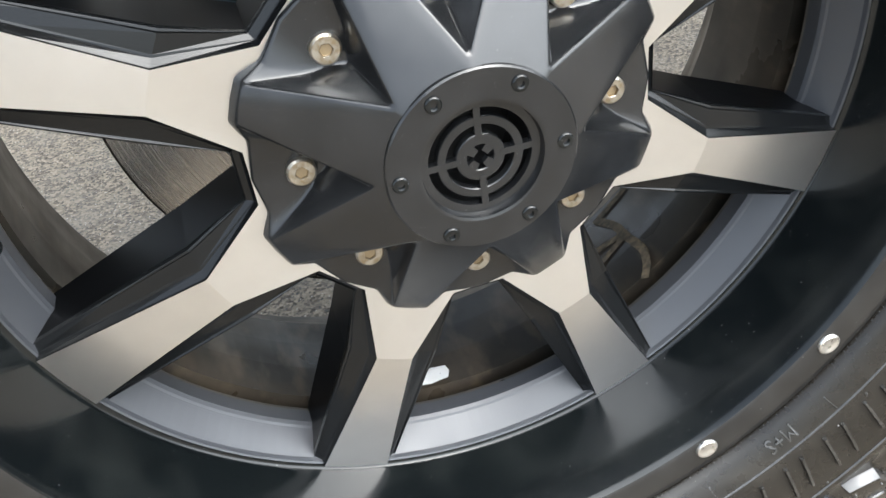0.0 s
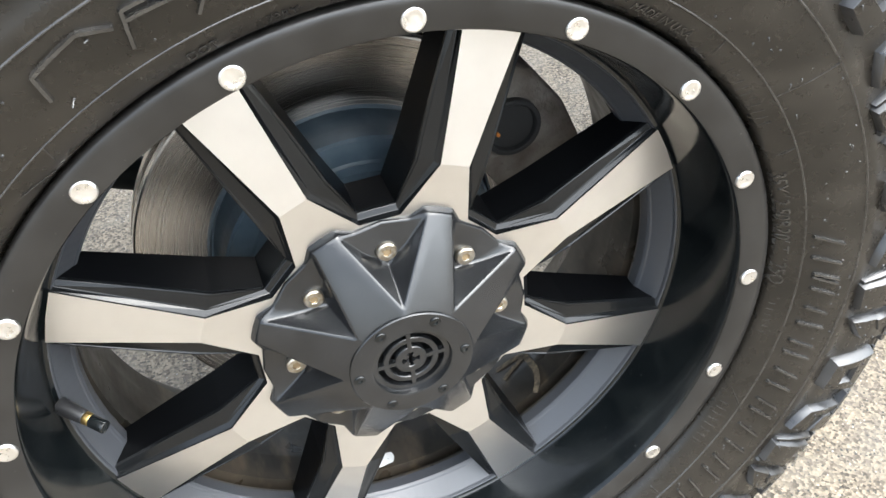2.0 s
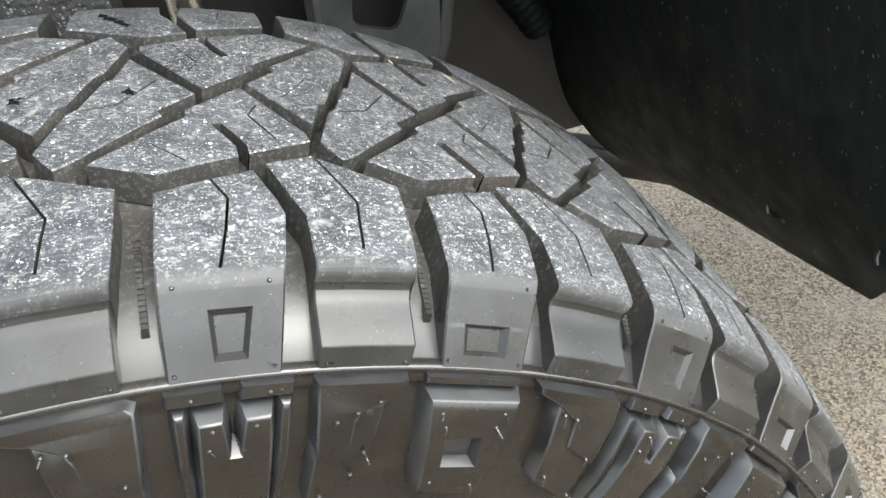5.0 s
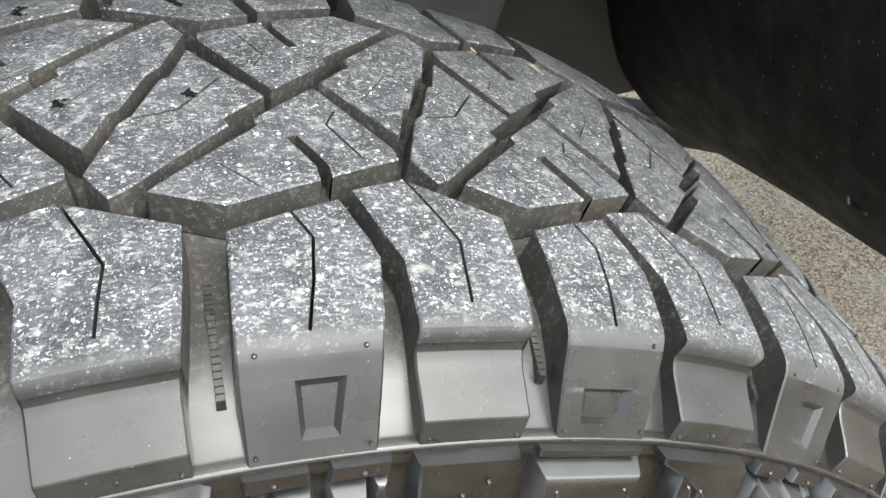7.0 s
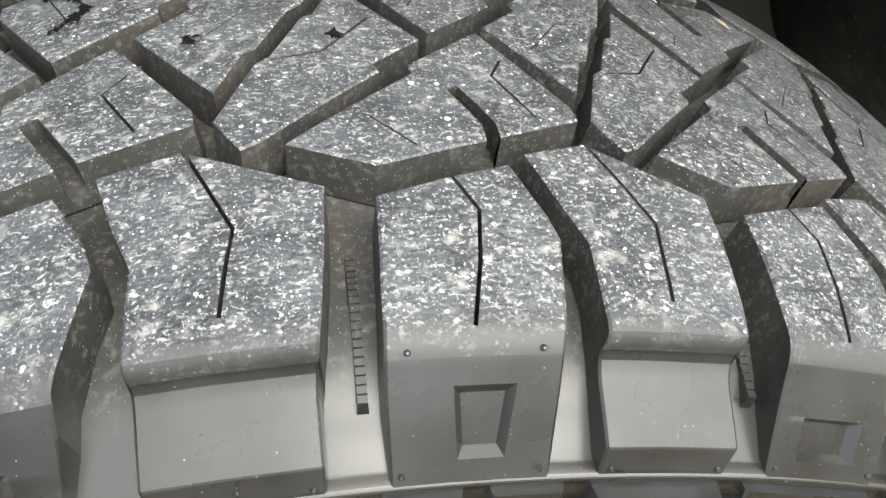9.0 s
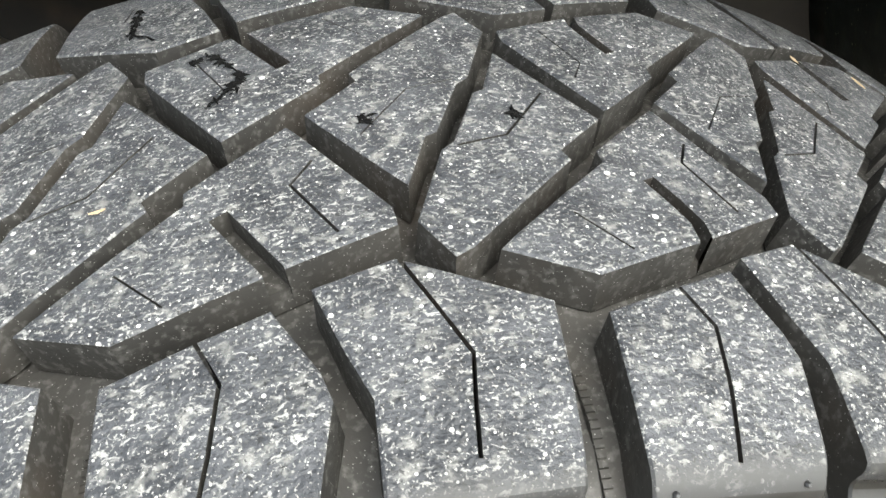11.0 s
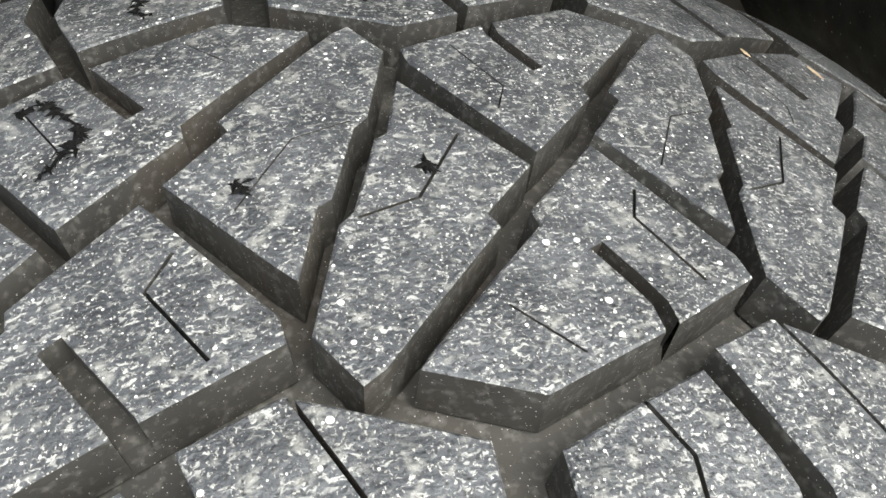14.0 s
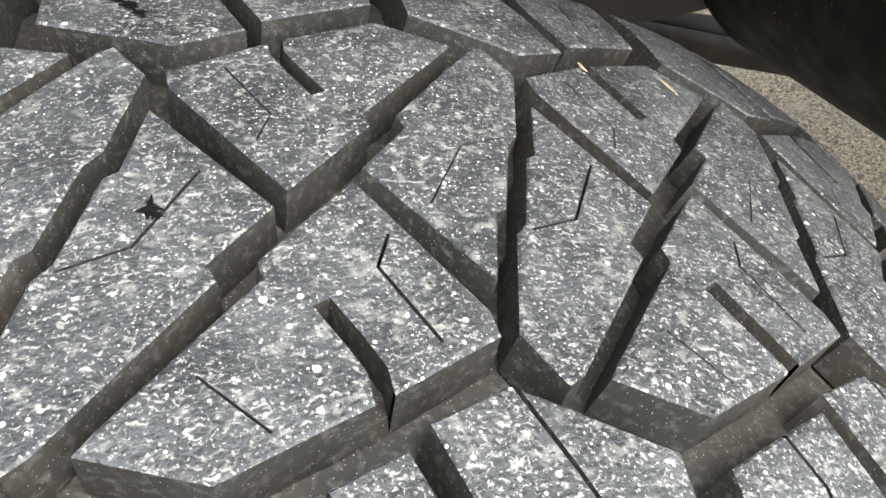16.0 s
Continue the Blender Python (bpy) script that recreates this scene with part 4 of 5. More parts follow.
for a in RIVETS:
    ob = child("rivet", rivet_me, wheel, "bright dished rivet")
    ob.matrix_basis = Matrix.Translation(wp(0.2605, a, 0.0)) @ Matrix.Rotation(radians(a * 7.0), 4, "Y") @ Matrix.Diagonal((0.93, 1, 0.93, 1))

# ---- centre cap ----
cap = thing("centre_cap", (0, 0.03, CZ - 0.11), "satin black star-shaped centre cap over the hub", "wheel cap")
verts, faces, idx = [], [], []
for k in range(8):
    a = SP + 45 * k
    for sg in (-1, 1):
        k0 = len(verts)
        verts += [wp(0.044, a, 0.0185), wp(0.044, a + sg * 22.5, 0.0169), wp(0.0495, a + sg * 22.5, 0.01934), wp(0.1055, a + sg * 5.3, 0.04828), wp(0.1055, a, 0.0485),
                  wp(0.1095, a + sg * 6.0, 0.0585), wp(0.1095, a, 0.0585), wp(0.099, a + sg * 11.0, 0.0525), wp(0.1005, a + sg * 22.5, 0.0525), wp(0.102, a + sg * 11.2, 0.0625), wp(0.1015, a + sg * 22.5, 0.0625),
                  wp(0.0655, a + sg * 22.5, 0.0508), wp(0.0815, a + sg * 11.8, 0.0508)]
        q = lambda *i: tuple(k0 + j for j in i)
        faces += [q(0, 1, 2, 3, 4), q(4, 3, 5, 6), q(2, 11, 12), q(2, 12, 3), q(12, 11, 7), q(12, 7, 3), q(3, 7, 5), q(11, 8, 7), q(7, 8, 10, 9), q(5, 7, 9)]
        idx += [0] * 10
cap_me = mesh_of("star", verts, faces, [m_cap], idx)
bm = bmesh.new()
bm.from_mesh(cap_me)
bmesh.ops.remove_doubles(bm, verts=bm.verts, dist=1e-5)
bmesh.ops.recalc_face_normals(bm, faces=bm.faces)
sharp = [e for e in bm.edges if len(e.link_faces) == 2 and e.calc_face_angle(0) > 0.3]
bmesh.ops.bevel(bm, geom=sharp, offset=0.0017, segments=3, profile=0.5, affect="EDGES", clamp_overlap=True)
bmesh.ops.recalc_face_normals(bm, faces=bm.faces)
bm.to_mesh(cap_me)
bm.free()
cap_me.polygons.foreach_set("use_smooth", [True] * len(cap_me.polygons))
cap_me.set_sharp_from_angle(angle=radians(30))
child("star", cap_me, cap)
hubp = [(0.0458, 0.0225), (0.0456, 0.0172), (0.0448, 0.0164), (0.0305, 0.0159), (0.0292, 0.0164), (0.0285, 0.0205), (0.0248, 0.021), (0.0248, 0.0255)]
verts, faces = lathe(hubp, 72)
disc_part = child("disc", mesh_of("disc", verts, faces, [m_cap]), cap)
for r0, r1 in ((0.0163, 0.0207), (0.0064, 0.0118)):
    verts, faces = lathe([(r0, 0.0255), (r0, 0.0215), (r0 + 0.0004, 0.021), (r1 - 0.0004, 0.021), (r1, 0.0215), (r1, 0.0255)], 56)
    child("grille_ring", mesh_of("grille_ring", verts, faces, [m_cap]), cap)
for k in range(4):
    a = radians(SP - 22 + 90 * k)
    fm = Matrix.Translation((0, 0.0208, CZ)) @ Matrix.Rotation(a, 4, "Y") @ Matrix.Rotation(radians(-90), 4, "X")
    child("grille_bar", prism([(-0.0016, 0.0095), (0.0016, 0.0095), (0.0016, 0.0252), (-0.0016, 0.0252)], 0.0045, fm, m_cap, "grille_bar"), cap)
for k in range(4):
    a = radians(SP - 22 + 45 + 90 * k)
    fm = Matrix.Translation((0, 0.0211, CZ)) @ Matrix.Rotation(a, 4, "Y") @ Matrix.Rotation(radians(-90), 4, "X")
    child("centre_lug", prism([(-0.0018, 0.003), (0.0018, 0.003), (0.0026, 0.0072), (-0.0026, 0.0072)], 0.004, fm, m_cap, "centre_lug"), cap)
# near-black sheet stands in for the shade in the grille's openings
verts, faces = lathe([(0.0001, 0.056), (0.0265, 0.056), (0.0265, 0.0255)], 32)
child("backing", mesh_of("backing", verts, faces, [m_dark]), disc_part, "near-black sheet behind the grille, shade painted in")
for k in range(6):
    x, y, z = wp(0.0391, -31.1 + 60 * k, 0.016)
    sc = lathe([(0.0001, 0.0012), (0.0016, 0.0012), (0.0017, -0.0007), (0.0024, -0.001), (0.0034, -0.0009), (0.0039, -0.0004), (0.0041, 0.001)], 16)
    child("screw", mesh_of("screw", [(p[0] + x, p[1] + y, p[2] - CZ + z) for p in sc[0]], sc[1], [m_gloss]), disc_part, "small black screw")

# bolts of the cap
for k in range(8):
    x, y, z = wp(0.0779, -1.05 + 45 * k, 0.0476)
    bolt = thing("cap_bolt", (x, 0.05, z), "zinc-plated socket-head bolt in the centre cap", "bolt", "bolts of the centre cap")
    rows = [(0.0, 0.0017, 0), (0.003, 0.0017, 1), (0.003, 0.0004, 1), (0.0033, 0.0, 1), (0.0062, 0.0, 0), (0.0072, 0.001, 0), (0.0073, 0.008, 0)]
    verts, faces, idx = [], [], []
    for r, d, hexed in rows:
        for q in range(24):
            t = q * 15 + 13 * k
            rr = r * (0.866 / math.cos(radians((q * 15) % 60 - 30)) * 1.06 if hexed else 1.0)
            verts.append((x + rr * math.sin(radians(t)), y + d, z + rr * math.cos(radians(t))))
    for a in range(len(rows) - 1):
        for q in range(24):
            faces.append((a * 24 + q, a * 24 + (q + 1) % 24, a * 24 + 24 + (q + 1) % 24, a * 24 + 24 + q))
            idx.append(1 if a < 2 else 0)
    child("head", mesh_of("head", verts, faces, [m_bolt, m_socket], idx), bolt)

# valve
vb, vt = Vector(wp(0.236, -86.5, 0.058)), Vector(wp(0.209, -88.4, 0.034))
valve = thing("valve_stem", tuple(vb), "black rubber tyre valve with a brass ring and dark cap", "tyre valve")
stem = child("stem", tube(vb, vb.lerp(vt, 0.55), 0.0062, m_satin, "stem", r2=0.005), valve)
m_brass = mat("brass", (0.6, 0.42, 0.16), 0.35, 1.0)
child("brass_ring", tube(vb.lerp(vt, 0.55), vb.lerp(vt, 0.68), 0.0046, m_brass, "brass_ring"), stem, "brass ring")
child("cap", tube(vb.lerp(vt, 0.68), vt, 0.0046, m_gloss, "cap"), stem)

# ---- brake ----
disc = thing("brake_disc", (0, 0.155, CZ - 0.188), "worn steel brake disc with a blue-grey hub", "brake disc")
verts, faces = lathe([(0.1225, 0.178), (0.1765, 0.178), (0.178, 0.1785), (0.1785, 0.186), (0.172, 0.187), (0.172, 0.198), (0.1785, 0.199), (0.1785, 0.207), (0.1225, 0.207)], 128)
child("ring", mesh_of("ring", verts, faces, [m_rotor]), disc)
verts, faces = lathe([(0.124, 0.186), (0.1225, 0.178), (0.1205, 0.1775), (0.119, 0.182), (0.117, 0.182), (0.1145, 0.16), (0.1135, 0.1445), (0.1115, 0.142), (0.095, 0.141), (0.093, 0.139), (0.09, 0.132), (0.06, 0.13), (0.001, 0.13)], 96)
child("hub", mesh_of("hub", verts, faces, [m_hat]), disc, "blue-grey painted hub")

caliper = thing("brake_caliper", tuple(wp(0.17, 60, 0.17)), "rusty cast iron brake caliper with a round bore", "brake caliper")
out = [(0.122, 40), (0.145, 33), (0.178, 33), (0.192, 40), (0.2, 50), (0.204, 62), (0.205, 74), (0.202, 85), (0.195, 94), (0.18, 99), (0.15, 96), (0.132, 86), (0.124, 64)]
poly = [(r * math.sin(radians(a)), -r * math.cos(radians(a))) for r, a in out]
fm = Matrix.Translation((0, 0.158, CZ)) @ Matrix.Rotation(radians(-90), 4, "X")
cbody = child("body", prism(poly, 0.07, fm, m_cast, "body", 0.005, 3), caliper)
x, y, z = wp(0.158, 57.8, 0.1572)
# shallow dish; the shade of a deep bore is put into its colour
sc = lathe([(0.0001, 0.0), (0.0195, -0.0005), (0.0203, -0.0045), (0.0212, -0.0052), (0.0238, -0.0052), (0.0246, -0.0045), (0.025, 0.002)], 40)
child("bore", mesh_of("bore", [(p[0] + x, p[1] + y, p[2] - CZ + z) for p in sc[0]], sc[1], [m_dark]), cbody, "round bore, its inner shade painted near-black")
m_orange = mat("orange_paint", (0.5, 0.16, 0.03), 0.5)
sc = lathe([(0.0001, -0.0052), (0.001, -0.005), (0.0015, -0.0042), (0.0016, -0.0004)], 14)
child("paint_dab", mesh_of("paint_dab", [(p[0] + x - 0.012, p[1] + y, p[2] - CZ + z - 0.004) for p in sc[0]], sc[1], [m_orange]), cbody, "small dab of orange paint")

# ---- wheel well ----
liner = thing("wheel_well_liner", (0.55, 0.3, 0.47), "black plastic wheel well liner, dusty, hanging behind the tyre", "liner")
INNER = smooth_curve([(0.66, 0.345), (0.62, 0.37), (0.582, 0.403), (0.549, 0.443), (0.517, 0.5), (0.498, 0.58), (0.49, 0.65), (0.475, 0.78), (0.44, 0.98), (0.38, 1.2)], 5)
OUTER = smooth_curve([(0.537, 0.565), (0.531, 0.585), (0.523, 0.607), (0.514, 0.635), (0.503, 0.67), (0.488, 0.72), (0.475, 0.77), (0.455, 0.85), (0.42, 1.0), (0.36, 1.2)], 5)
SHEET = 16


def liner_rim(z):
    """How far out the liner reaches at a height of its outer edge."""
    return float(np.interp(z, (0.565, 0.64, 0.7, 0.8), (0.15, 0.1, 0.07, 0.05)))


verts, faces = [], []
for (x0, z0), (x1, z1) in zip(OUTER, INNER):
    for q in range(SHEET + 1):
        t, rim = q / SHEET, liner_rim(z0)
        verts.append((x0 + (x1 - x0) * t, rim + (0.66 - rim) * t, z0 + (z1 - z0) * t))
for j in range(len(INNER) - 1):
    faces += [(j * (SHEET + 1) + q, j * (SHEET + 1) + q + 1, (j + 1) * (SHEET + 1) + q + 1, (j + 1) * (SHEET + 1) + q) for q in range(SHEET)]
ob = child("panel", mesh_of("panel", verts, faces, [m_liner], None, True), liner)
md = ob.modifiers.new("thick", "SOLIDIFY")
md.thickness = 0.004


def liner_at(t, z):
    """The place on the liner at the share t of its width and the height z."""
    row = [(x0 + (x1 - x0) * t, z0 + (z1 - z0) * t) for (x0, z0), (x1, z1) in zip(OUTER, INNER)]
    rim = liner_rim(z)
    return Vector((float(np.interp(z, [q[1] for q in row], [q[0] for q in row])), rim + (0.66 - rim) * t, z))


for t, z in ((0.225, 0.583), (0.03, 0.627)):
    nn = Vector((-0.86, -0.3, 0.42)).normalized()
    c0 = liner_at(t, z) + nn * 0.0035
    e1 = nn.orthogonal().normalized()
    e2 = nn.cross(e1)
    verts, faces = [], []
    for q in range(15):
        w = radians(20 * q)
        for k, (rr, up) in enumerate(((0.0085, 0.0), (0.0095, 0.0022), (0.0112, 0.0022), (0.0122, 0.0))):
            verts.append(c0 + (e1 * math.cos(w) + e2 * math.sin(w)) * rr + nn * up)
        if q:
            faces += [(4 * q - 4 + k, 4 * q - 3 + k, 4 * q + 1 + k, 4 * q + k) for k in range(3)]
    child("clip_rim", mesh_of("clip_rim", verts, faces, [m_wall], None, True), ob)
    child("clip", tube(c0 - nn * 0.002, c0 + nn * 0.0012, 0.0078, m_liner, "clip", 20), ob)

body = thing("truck_underside", (0, 1.0, 0), "dark underside and frame of the truck behind the wheel", "truck")
RX = Matrix.Rotation(radians(90), 4, "X")


def wall(poly, y, d, m, name, bevel=0.0):
    """A plate with its outline in x, z whose face stands at depth y."""
    return prism(poly, d, Matrix.Translation((0, y + d, 0)) @ RX, m, name, bevel)


def rounded(x0, z0, x1, z1, r, n=5):
    out = []
    for cx, cz, a0 in ((x1 - r, z1 - r, 0), (x0 + r, z1 - r, 90), (x0 + r, z0 + r, 180), (x1 - r, z0 + r, 270)):
        out += [(cx + r * math.cos(radians(a0 + 90 * q / n)), cz + r * math.sin(radians(a0 + 90 * q / n))) for q in range(n + 1)]
    return out


child("inner_wall", wall([(-0.7, 0.7), (1.4, 0.7), (1.4, 1.6), (-0.7, 1.6)], 0.78, 0.03, m_liner, "inner_wall"), body)
child("cross_member", prism(rounded(-0.45, 0.0, 0.9, 0.09, 0.02), 0.08, Matrix.Translation((0.4, 0.95, 0.42)) @ RX, m_liner, "cross_member", 0.006), body)
hanger = [(0.205, 0.5), (0.29, 0.5), (0.335, 0.645), (0.345, 0.9), (0.205, 0.9)]
hole = [(0.248, 0.69), (0.25, 0.684), (0.256, 0.679), (0.284, 0.67), (0.29, 0.671), (0.295, 0.676), (0.315, 0.72), (0.325, 0.76), (0.325, 0.78), (0.32, 0.788), (0.26, 0.788), (0.255, 0.782)]
bm = bmesh.new()
rings = []
for y in (0.57, 0.578):
    o = [bm.verts.new((x, y, z)) for x, z in hanger]
    h = [bm.verts.new((x, y, z)) for x, z in hole]
    rings.append((o, h))
    edges = [bm.edges.new((o[q], o[(q + 1) % len(o)])) for q in range(len(o))] + [bm.edges.new((h[q], h[(q + 1) % len(h)])) for q in range(len(h))]
    bmesh.ops.triangle_fill(bm, use_beauty=True, edges=edges)
for a, b in zip(rings[0], rings[1]):
    for q in range(len(a)):
        bm.faces.new((a[q], a[(q + 1) % len(a)], b[(q + 1) % len(a)], b[q]))
child("frame_bracket", solid(bm, m_frame, "frame_bracket"), body, "grey steel bracket with a rounded hole")
child("bracket_rib", prism([(0, 0), (0.06, 0), (0.06, 0.42), (0, 0.42)], 0.008, Matrix.Translation((0.205, 0.52, 0.49)) @ Matrix.Rotation(radians(90), 4, "Z") @ RX, m_frame, "bracket_rib", 0.002), body)
# proud black disc stands in for the shade of a bolt hole
child("hole_disc", tube((0.243, 0.571, 0.65), (0.243, 0.5685, 0.65), 0.011, m_dark, "hole_disc"), body, "black disc painted as the shade of a bolt hole")
# rolled edge of the bracket
verts, faces = [], []
for q, (x, z) in enumerate(((0.287, 0.5), (0.31, 0.58), (0.333, 0.643), (0.342, 0.7), (0.344, 0.9))):
    for k in range(7):
        w = radians(90 * k / 6)
        verts.append((x + 0.018 * math.sin(w), 0.57 + 0.018 * (1 - math.cos(w)) - 0.0005, z))
    verts.append((x + 0.018, 0.645, z))
    if q:
        faces += [(8 * q - 8 + k, 8 * q - 7 + k, 8 * q + 1 + k, 8 * q + k) for k in range(7)]
ob = child("rolled_edge", mesh_of("rolled_edge", verts, faces, [m_frame], None, True), body)
ob.modifiers.new("thick", "SOLIDIFY").thickness = 0.003
child("dark_panel", wall([(-0.1, 0.5), (0.3, 0.475), (0.5, 0.45), (0.55, 0.45), (0.6, 0.46), (0.7, 0.5), (0.7, 1.0), (-0.1, 1.0)], 0.66, 0.012, m_panel, "dark_panel", 0.003), body)
child("cross_tube", tube((0.4, 0.68, 0.456), (0.9, 0.68, 0.226), 0.016, m_under, "cross_tube"), body, "rusty dark steel tube")
# near-black tube put where the strip over the cross tube lies in shade
child("shade_tube", tube((0.4, 0.71, 0.452), (0.9, 0.71, 0.262), 0.014, m_dark, "shade_tube"), body)
boot_a, boot_b = Vector((0.392, 0.6, 0.735)), Vector((0.464, 0.622, 0.618))
rows = []
for q in range(49):
    rows.append((q / 48, 0.016 + 0.004 * math.cos(q * math.pi / 2) + 0.006 * (1 - q / 48)))
ax = (boot_b - boot_a).normalized()
e1 = ax.orthogonal().normalized()
e2 = ax.cross(e1)
verts = [boot_a.lerp(boot_b, t) + (e1 * math.cos(k * math.tau / 20) + e2 * math.sin(k * math.tau / 20)) * r for t, r in rows for k in range(20)]
faces = [(q * 20 + k, q * 20 + (k + 1) % 20, q * 20 + 20 + (k + 1) % 20, q * 20 + 20 + k) for q in range(48) for k in range(20)]
faces += [tuple(range(20)), tuple(48 * 20 + k for k in range(20))]
child("bellows", mesh_of("bellows", verts, faces, [m_liner], None, True), body, "black pleated rubber boot")
child("brake_line", tube((0.15, 0.66, 0.9), (0.163, 0.68, 0.6), 0.006, m_chrome, "brake_line"), body, "bright metal brake line end")

knuckle = thing("steering_knuckle", (0.02, 0.36, 0.6), "pitted grey cast iron steering knuckle", "steering knuckle")
outline = [(-0.028, 0.60), (0.05, 0.60), (0.056, 0.72), (0.058, 0.84), (0.064, 0.95), (-0.03, 0.95), (-0.026, 0.84), (-0.034, 0.72)]
child("arm", wall(outline, 0.325, 0.09, m_knuckle, "arm", 0.012), knuckle)
child("boss", tube((0.01, 0.29, 0.66), (0.01, 0.42, 0.66), 0.055, m_knuckle, "boss"), knuckle)
child("spindle", tube((0.0, 0.175, CZ), (0.0, 0.36, CZ), 0.07, m_cast, "spindle"), knuckle)
child("neck", wall([(-0.05, 0.42), (0.05, 0.42), (0.05, 0.66), (-0.04, 0.66)], 0.3, 0.07, m_knuckle, "neck", 0.01), knuckle)

arm = thing("control_arm", (-0.2, 0.5, 0.6), "dark painted upper control arm of the suspension", "control arm")
child("beam", wall([(-0.42, 0.81), (-0.15, 0.779), (-0.1, 0.766), (-0.075, 0.774), (-0.07, 0.8), (-0.07, 0.98), (-0.42, 0.98)], 0.43, 0.1, m_arm, "beam", 0.012), arm)
child("side_plate", wall([(-0.078, 0.6), (-0.03, 0.62), (-0.03, 0.96), (-0.078, 0.96)], 0.44, 0.03, m_frame, "side_plate", 0.004), arm)
child("brace", wall([(-0.36, 0.5), (-0.124, 0.5), (-0.119, 0.8), (-0.36, 0.8)], 0.5, 0.02, m_under, "brace", 0.004), arm, "rust-brown steel brace")
child("bushing", tube((-0.08, 0.42, 0.757), (-0.08, 0.5, 0.74), 0.013, m_dark, "bushing"), arm)
rod = thing("tie_rod", (-0.3, 0.42, 0.6), "grey steel tie rod running across the suspension", "tie rod")
child("rod", tube((-0.36, 0.36, 0.95), (-0.12, 0.42, 0.68), 0.019, m_arm, "rod"), rod)
stud = child("stud", tube((0.097, 0.47, 0.85), (0.099, 0.49, 0.735), 0.014, m_chrome, "stud"), knuckle, "bright steel ball stud")
child("nut", tube((0.099, 0.49, 0.735), (0.099, 0.495, 0.712), 0.009, m_bolt, "nut", 6), stud)

child("lower_rod", tube((-0.341, 0.4, 0.478), (-0.077, 0.4, 0.370), 0.018, m_liner, "lower_rod"), rod, "black steering rod")

# sticker and chalk mark inside the barrel
m_paper = mat("white_paper", (0.75, 0.75, 0.74), 0.6)
bm = bmesh.new()
tag_v = [bm.verts.new(wp(0.2212 + 0.0022 * ((y - 0.112) / 0.026), a, y)) for y, a in ((0.1096, -169.8), (0.1104, -172.6), (0.1098, -174.1), (0.1115, -175.8), (0.1127, -177.5), (0.1192, -178.2), (0.1255, -177.9), (0.1262, -175.2), (0.1243, -173.6), (0.1247, -171.1), (0.1176, -169.9))]
bm.faces.new(tag_v)
sticker = tagged(new("sticker", solid(bm, m_paper, "sticker")), "torn white paper sticker inside the wheel barrel", "sticker")
verts, faces = [], []
for y, a0, a1 in ((0.1218, -172.2, -174.6), (0.1218, -175.4, -176.9), (0.1182, -172.0, -173.5), (0.1182, -174.2, -176.6)):
    k0 = len(verts)
    verts += [wp(0.2211 + 0.0022 * ((q - 0.112) / 0.026), a, q) for q, a in ((y - 0.0005, a0), (y - 0.0005, a1), (y + 0.0005, a1), (y + 0.0005, a0))]
    faces.append((k0, k0 + 1, k0 + 2, k0 + 3))
child("print", mesh_of("print", verts, faces, [m_dark]), sticker, "small dark print bars")
m_chalk = mat("yellow_crayon", (0.2, 0.155, 0.1), 0.8)
base_to(m_chalk, mixed(m_chalk, noise_fac(m_chalk, pos(m_chalk), 220, 0.35, 0.65, 5), (0.15, 0.118, 0.076), (0.055, 0.046, 0.033)))
verts, faces = [], []
for path, w in (([(0.1615, 149.6), (0.159, 144.5), (0.153, 140.3)], 0.0056), ([(0.145, 148.8), (0.15, 144.4), (0.152, 140.6)], 0.0052),
                ([(0.187, 143.2), (0.169, 141.4), (0.152, 141.0), (0.13, 140.2), (0.1205, 140.6), (0.1125, 141.6), (0.105, 143.2)], 0.0064), ([(0.189, 144.2), (0.1915, 140.0), (0.1935, 135.5)], 0.006)):
    line = smooth_curve([(a * radians(1) * 0.22, y) for y, a in path], 5)
    out = slit(line, w)
    n, k0 = len(line), len(verts)
    verts += [wp(float(np.interp(y, (0.105, 0.14, 0.17, 0.2), (0.2222, 0.225, 0.2285, 0.233))) - 0.0012, math.degrees(a / 0.22), y) for a, y in out]
    faces += [tuple(k0 + k for k in (q, q + 1, 2 * n - 2 - q, 2 * n - 1 - q)) for q in range(n - 1)]
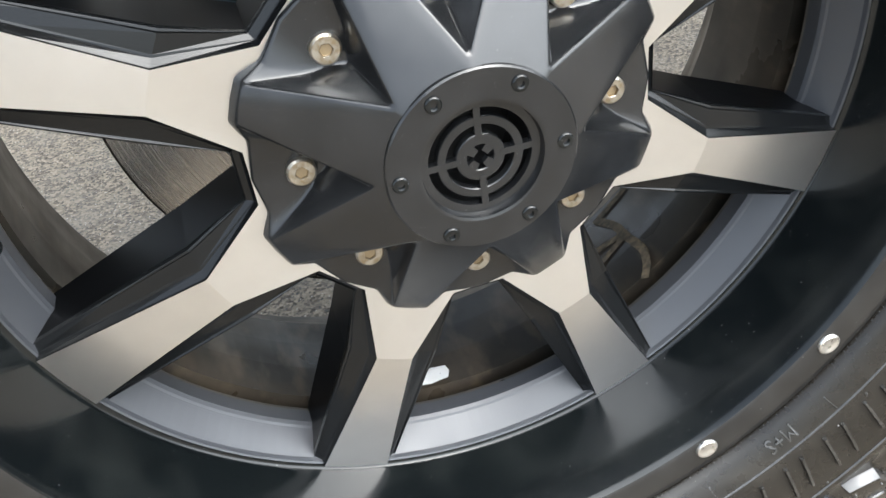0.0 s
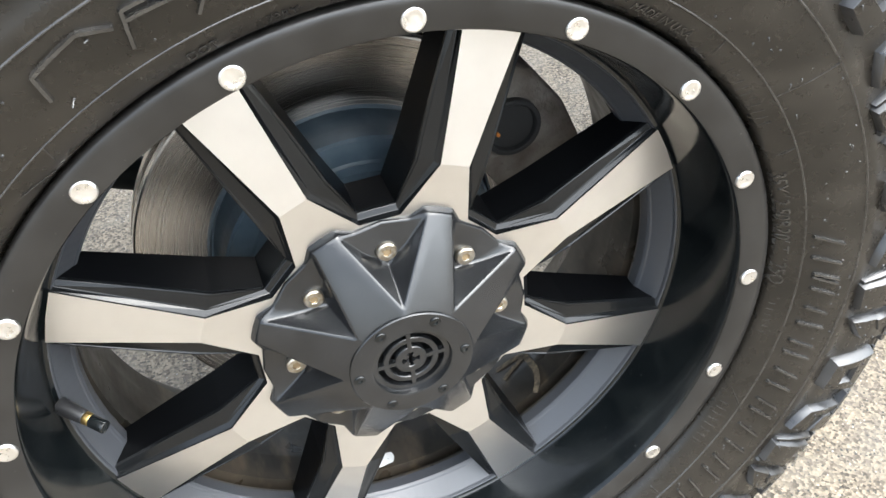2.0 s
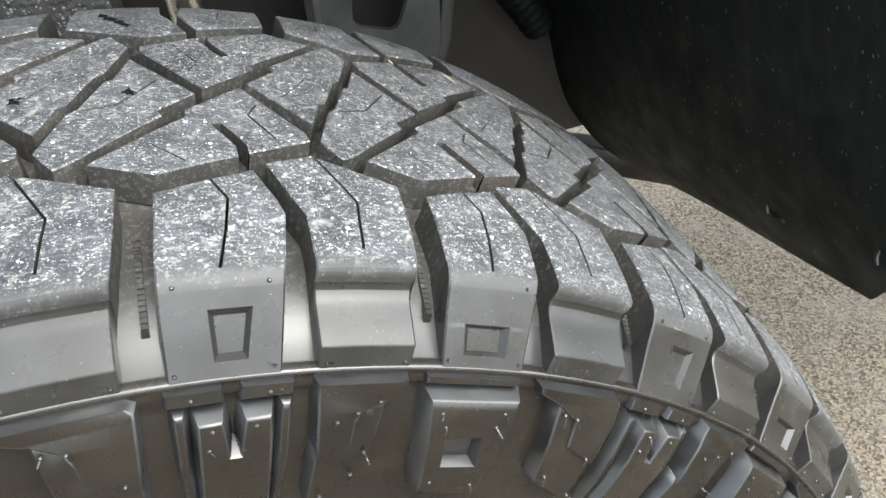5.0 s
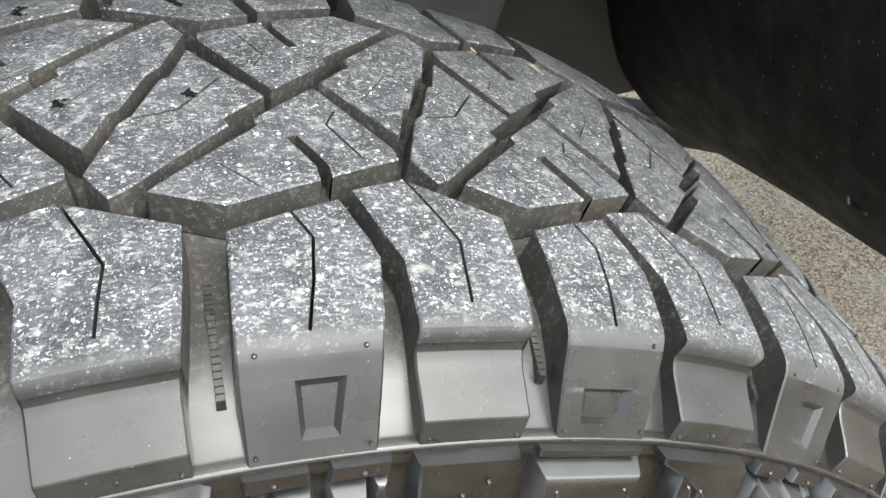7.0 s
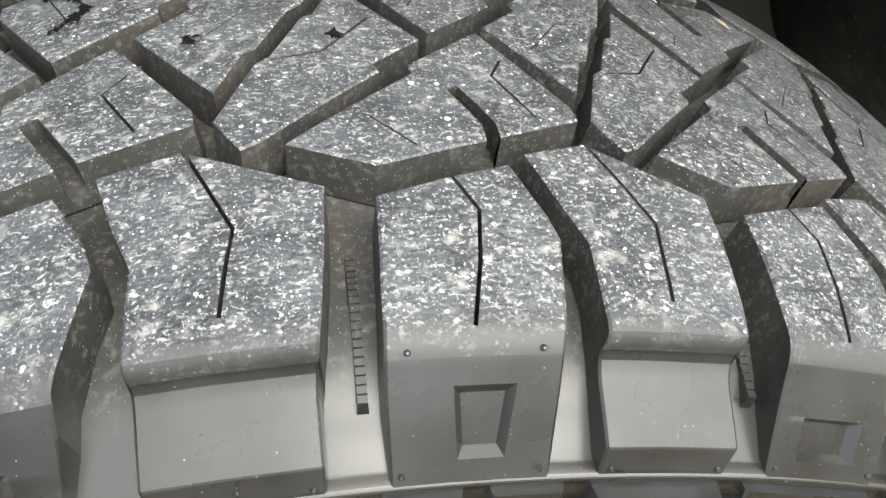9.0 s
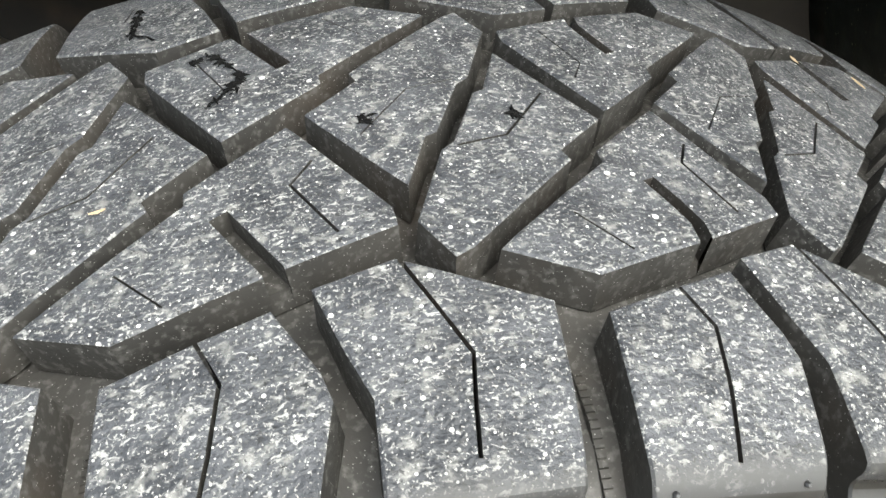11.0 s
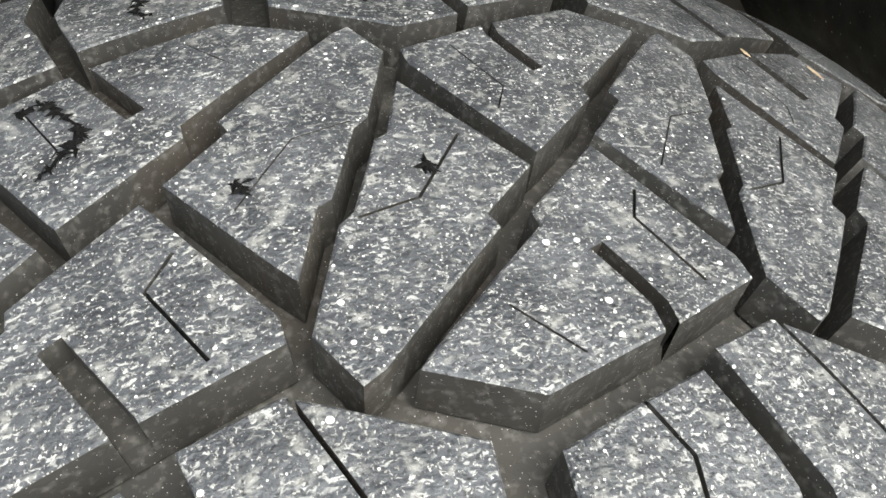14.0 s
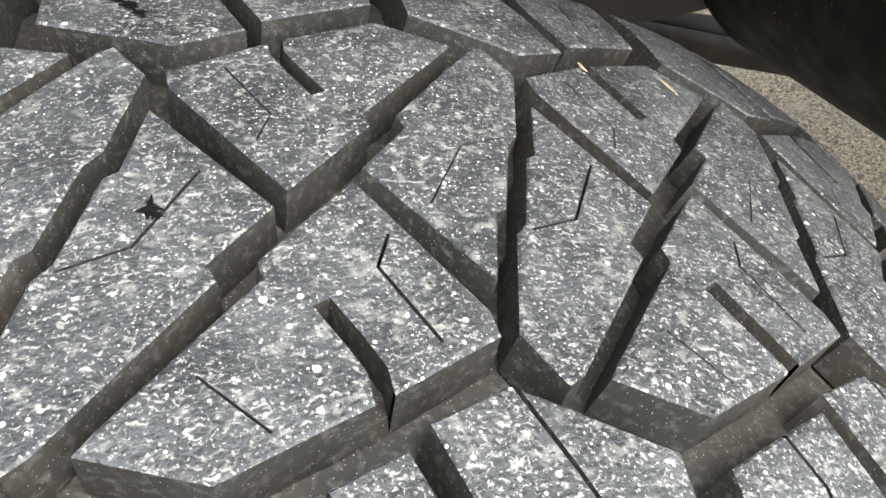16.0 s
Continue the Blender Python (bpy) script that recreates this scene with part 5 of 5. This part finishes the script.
tagged(new("crayon_mark", mesh_of("crayon_mark", verts, faces, [m_chalk])), "ochre crayon mark inside the wheel barrel", "crayon mark")

# unseen panel and slab, added to block sky light above the wheel
fender = thing("fender", (0, 0.6, 0), "unseen dark fender and top slab, added to shade the wheel well", "fender")
arch = [(-0.75, 1.0)] + [(0.66 * math.sin(radians(a)), 0.52 + 0.68 * math.cos(radians(a))) for a in range(-75, 26, 10)] + [(x + 0.03, z) for x, z in reversed(OUTER[16:46])] + [(0.56, 0.68), (2.4, 0.68), (2.4, 1.75), (-0.75, 1.75)]
child("outer_panel", wall(arch, 0.128, 0.012, m_liner, "outer_panel", 0.002), fender)
child("shade_slab", prism([(-0.75, 0.14), (2.4, 0.14), (2.4, 0.78), (-0.75, 0.78)], 0.02, Matrix.Translation((0, 0, 1.72)), m_liner, "shade_slab", 0.004), fender)

# bits of dry straw on the tread
m_straw = mat("dry_straw", (0.55, 0.4, 0.2), 0.6)
base_to(m_straw, mixed(m_straw, noise_fac(m_straw, pos(m_straw), 300, 0.3, 0.7), (0.3, 0.21, 0.11), (0.48, 0.38, 0.25)))
for a0, y0, a1, y1 in ((-6.3, 0.0994, -5.7, 0.0999), (26.5, 0.1794, 26.7, 0.1748), (31.0, 0.1813, 31.45, 0.1748)):
    p, q = Vector(wp(RT + 0.0004, a0, y0)), Vector(wp(RT + 0.0004, a1, y1))
    d = (q - p).normalized()
    n = Vector(wp(1, a0, 0)) - Vector((0, 0, CZ))
    side = d.cross(n).normalized() * 0.0006
    up = n.normalized() * 0.0007
    m0 = p.lerp(q, 0.55) + side * 0.8
    bm = bmesh.new()
    rings = [[bm.verts.new(c + w) for w in (-side * k, up * k, side * k)] for c, k in ((p, 0.5), (m0, 1.0), (q, 0.35))]
    for r0, r1 in zip(rings, rings[1:]):
        for k in range(3):
            bm.faces.new((r0[k], r0[(k + 1) % 3], r1[(k + 1) % 3], r1[k]))
    bm.faces.new(rings[0])
    bm.faces.new(rings[-1])
    tagged(new("straw", solid(bm, m_straw, "straw")), "short bit of dry yellow straw lying on the tread", "straw", "straws on the tread")
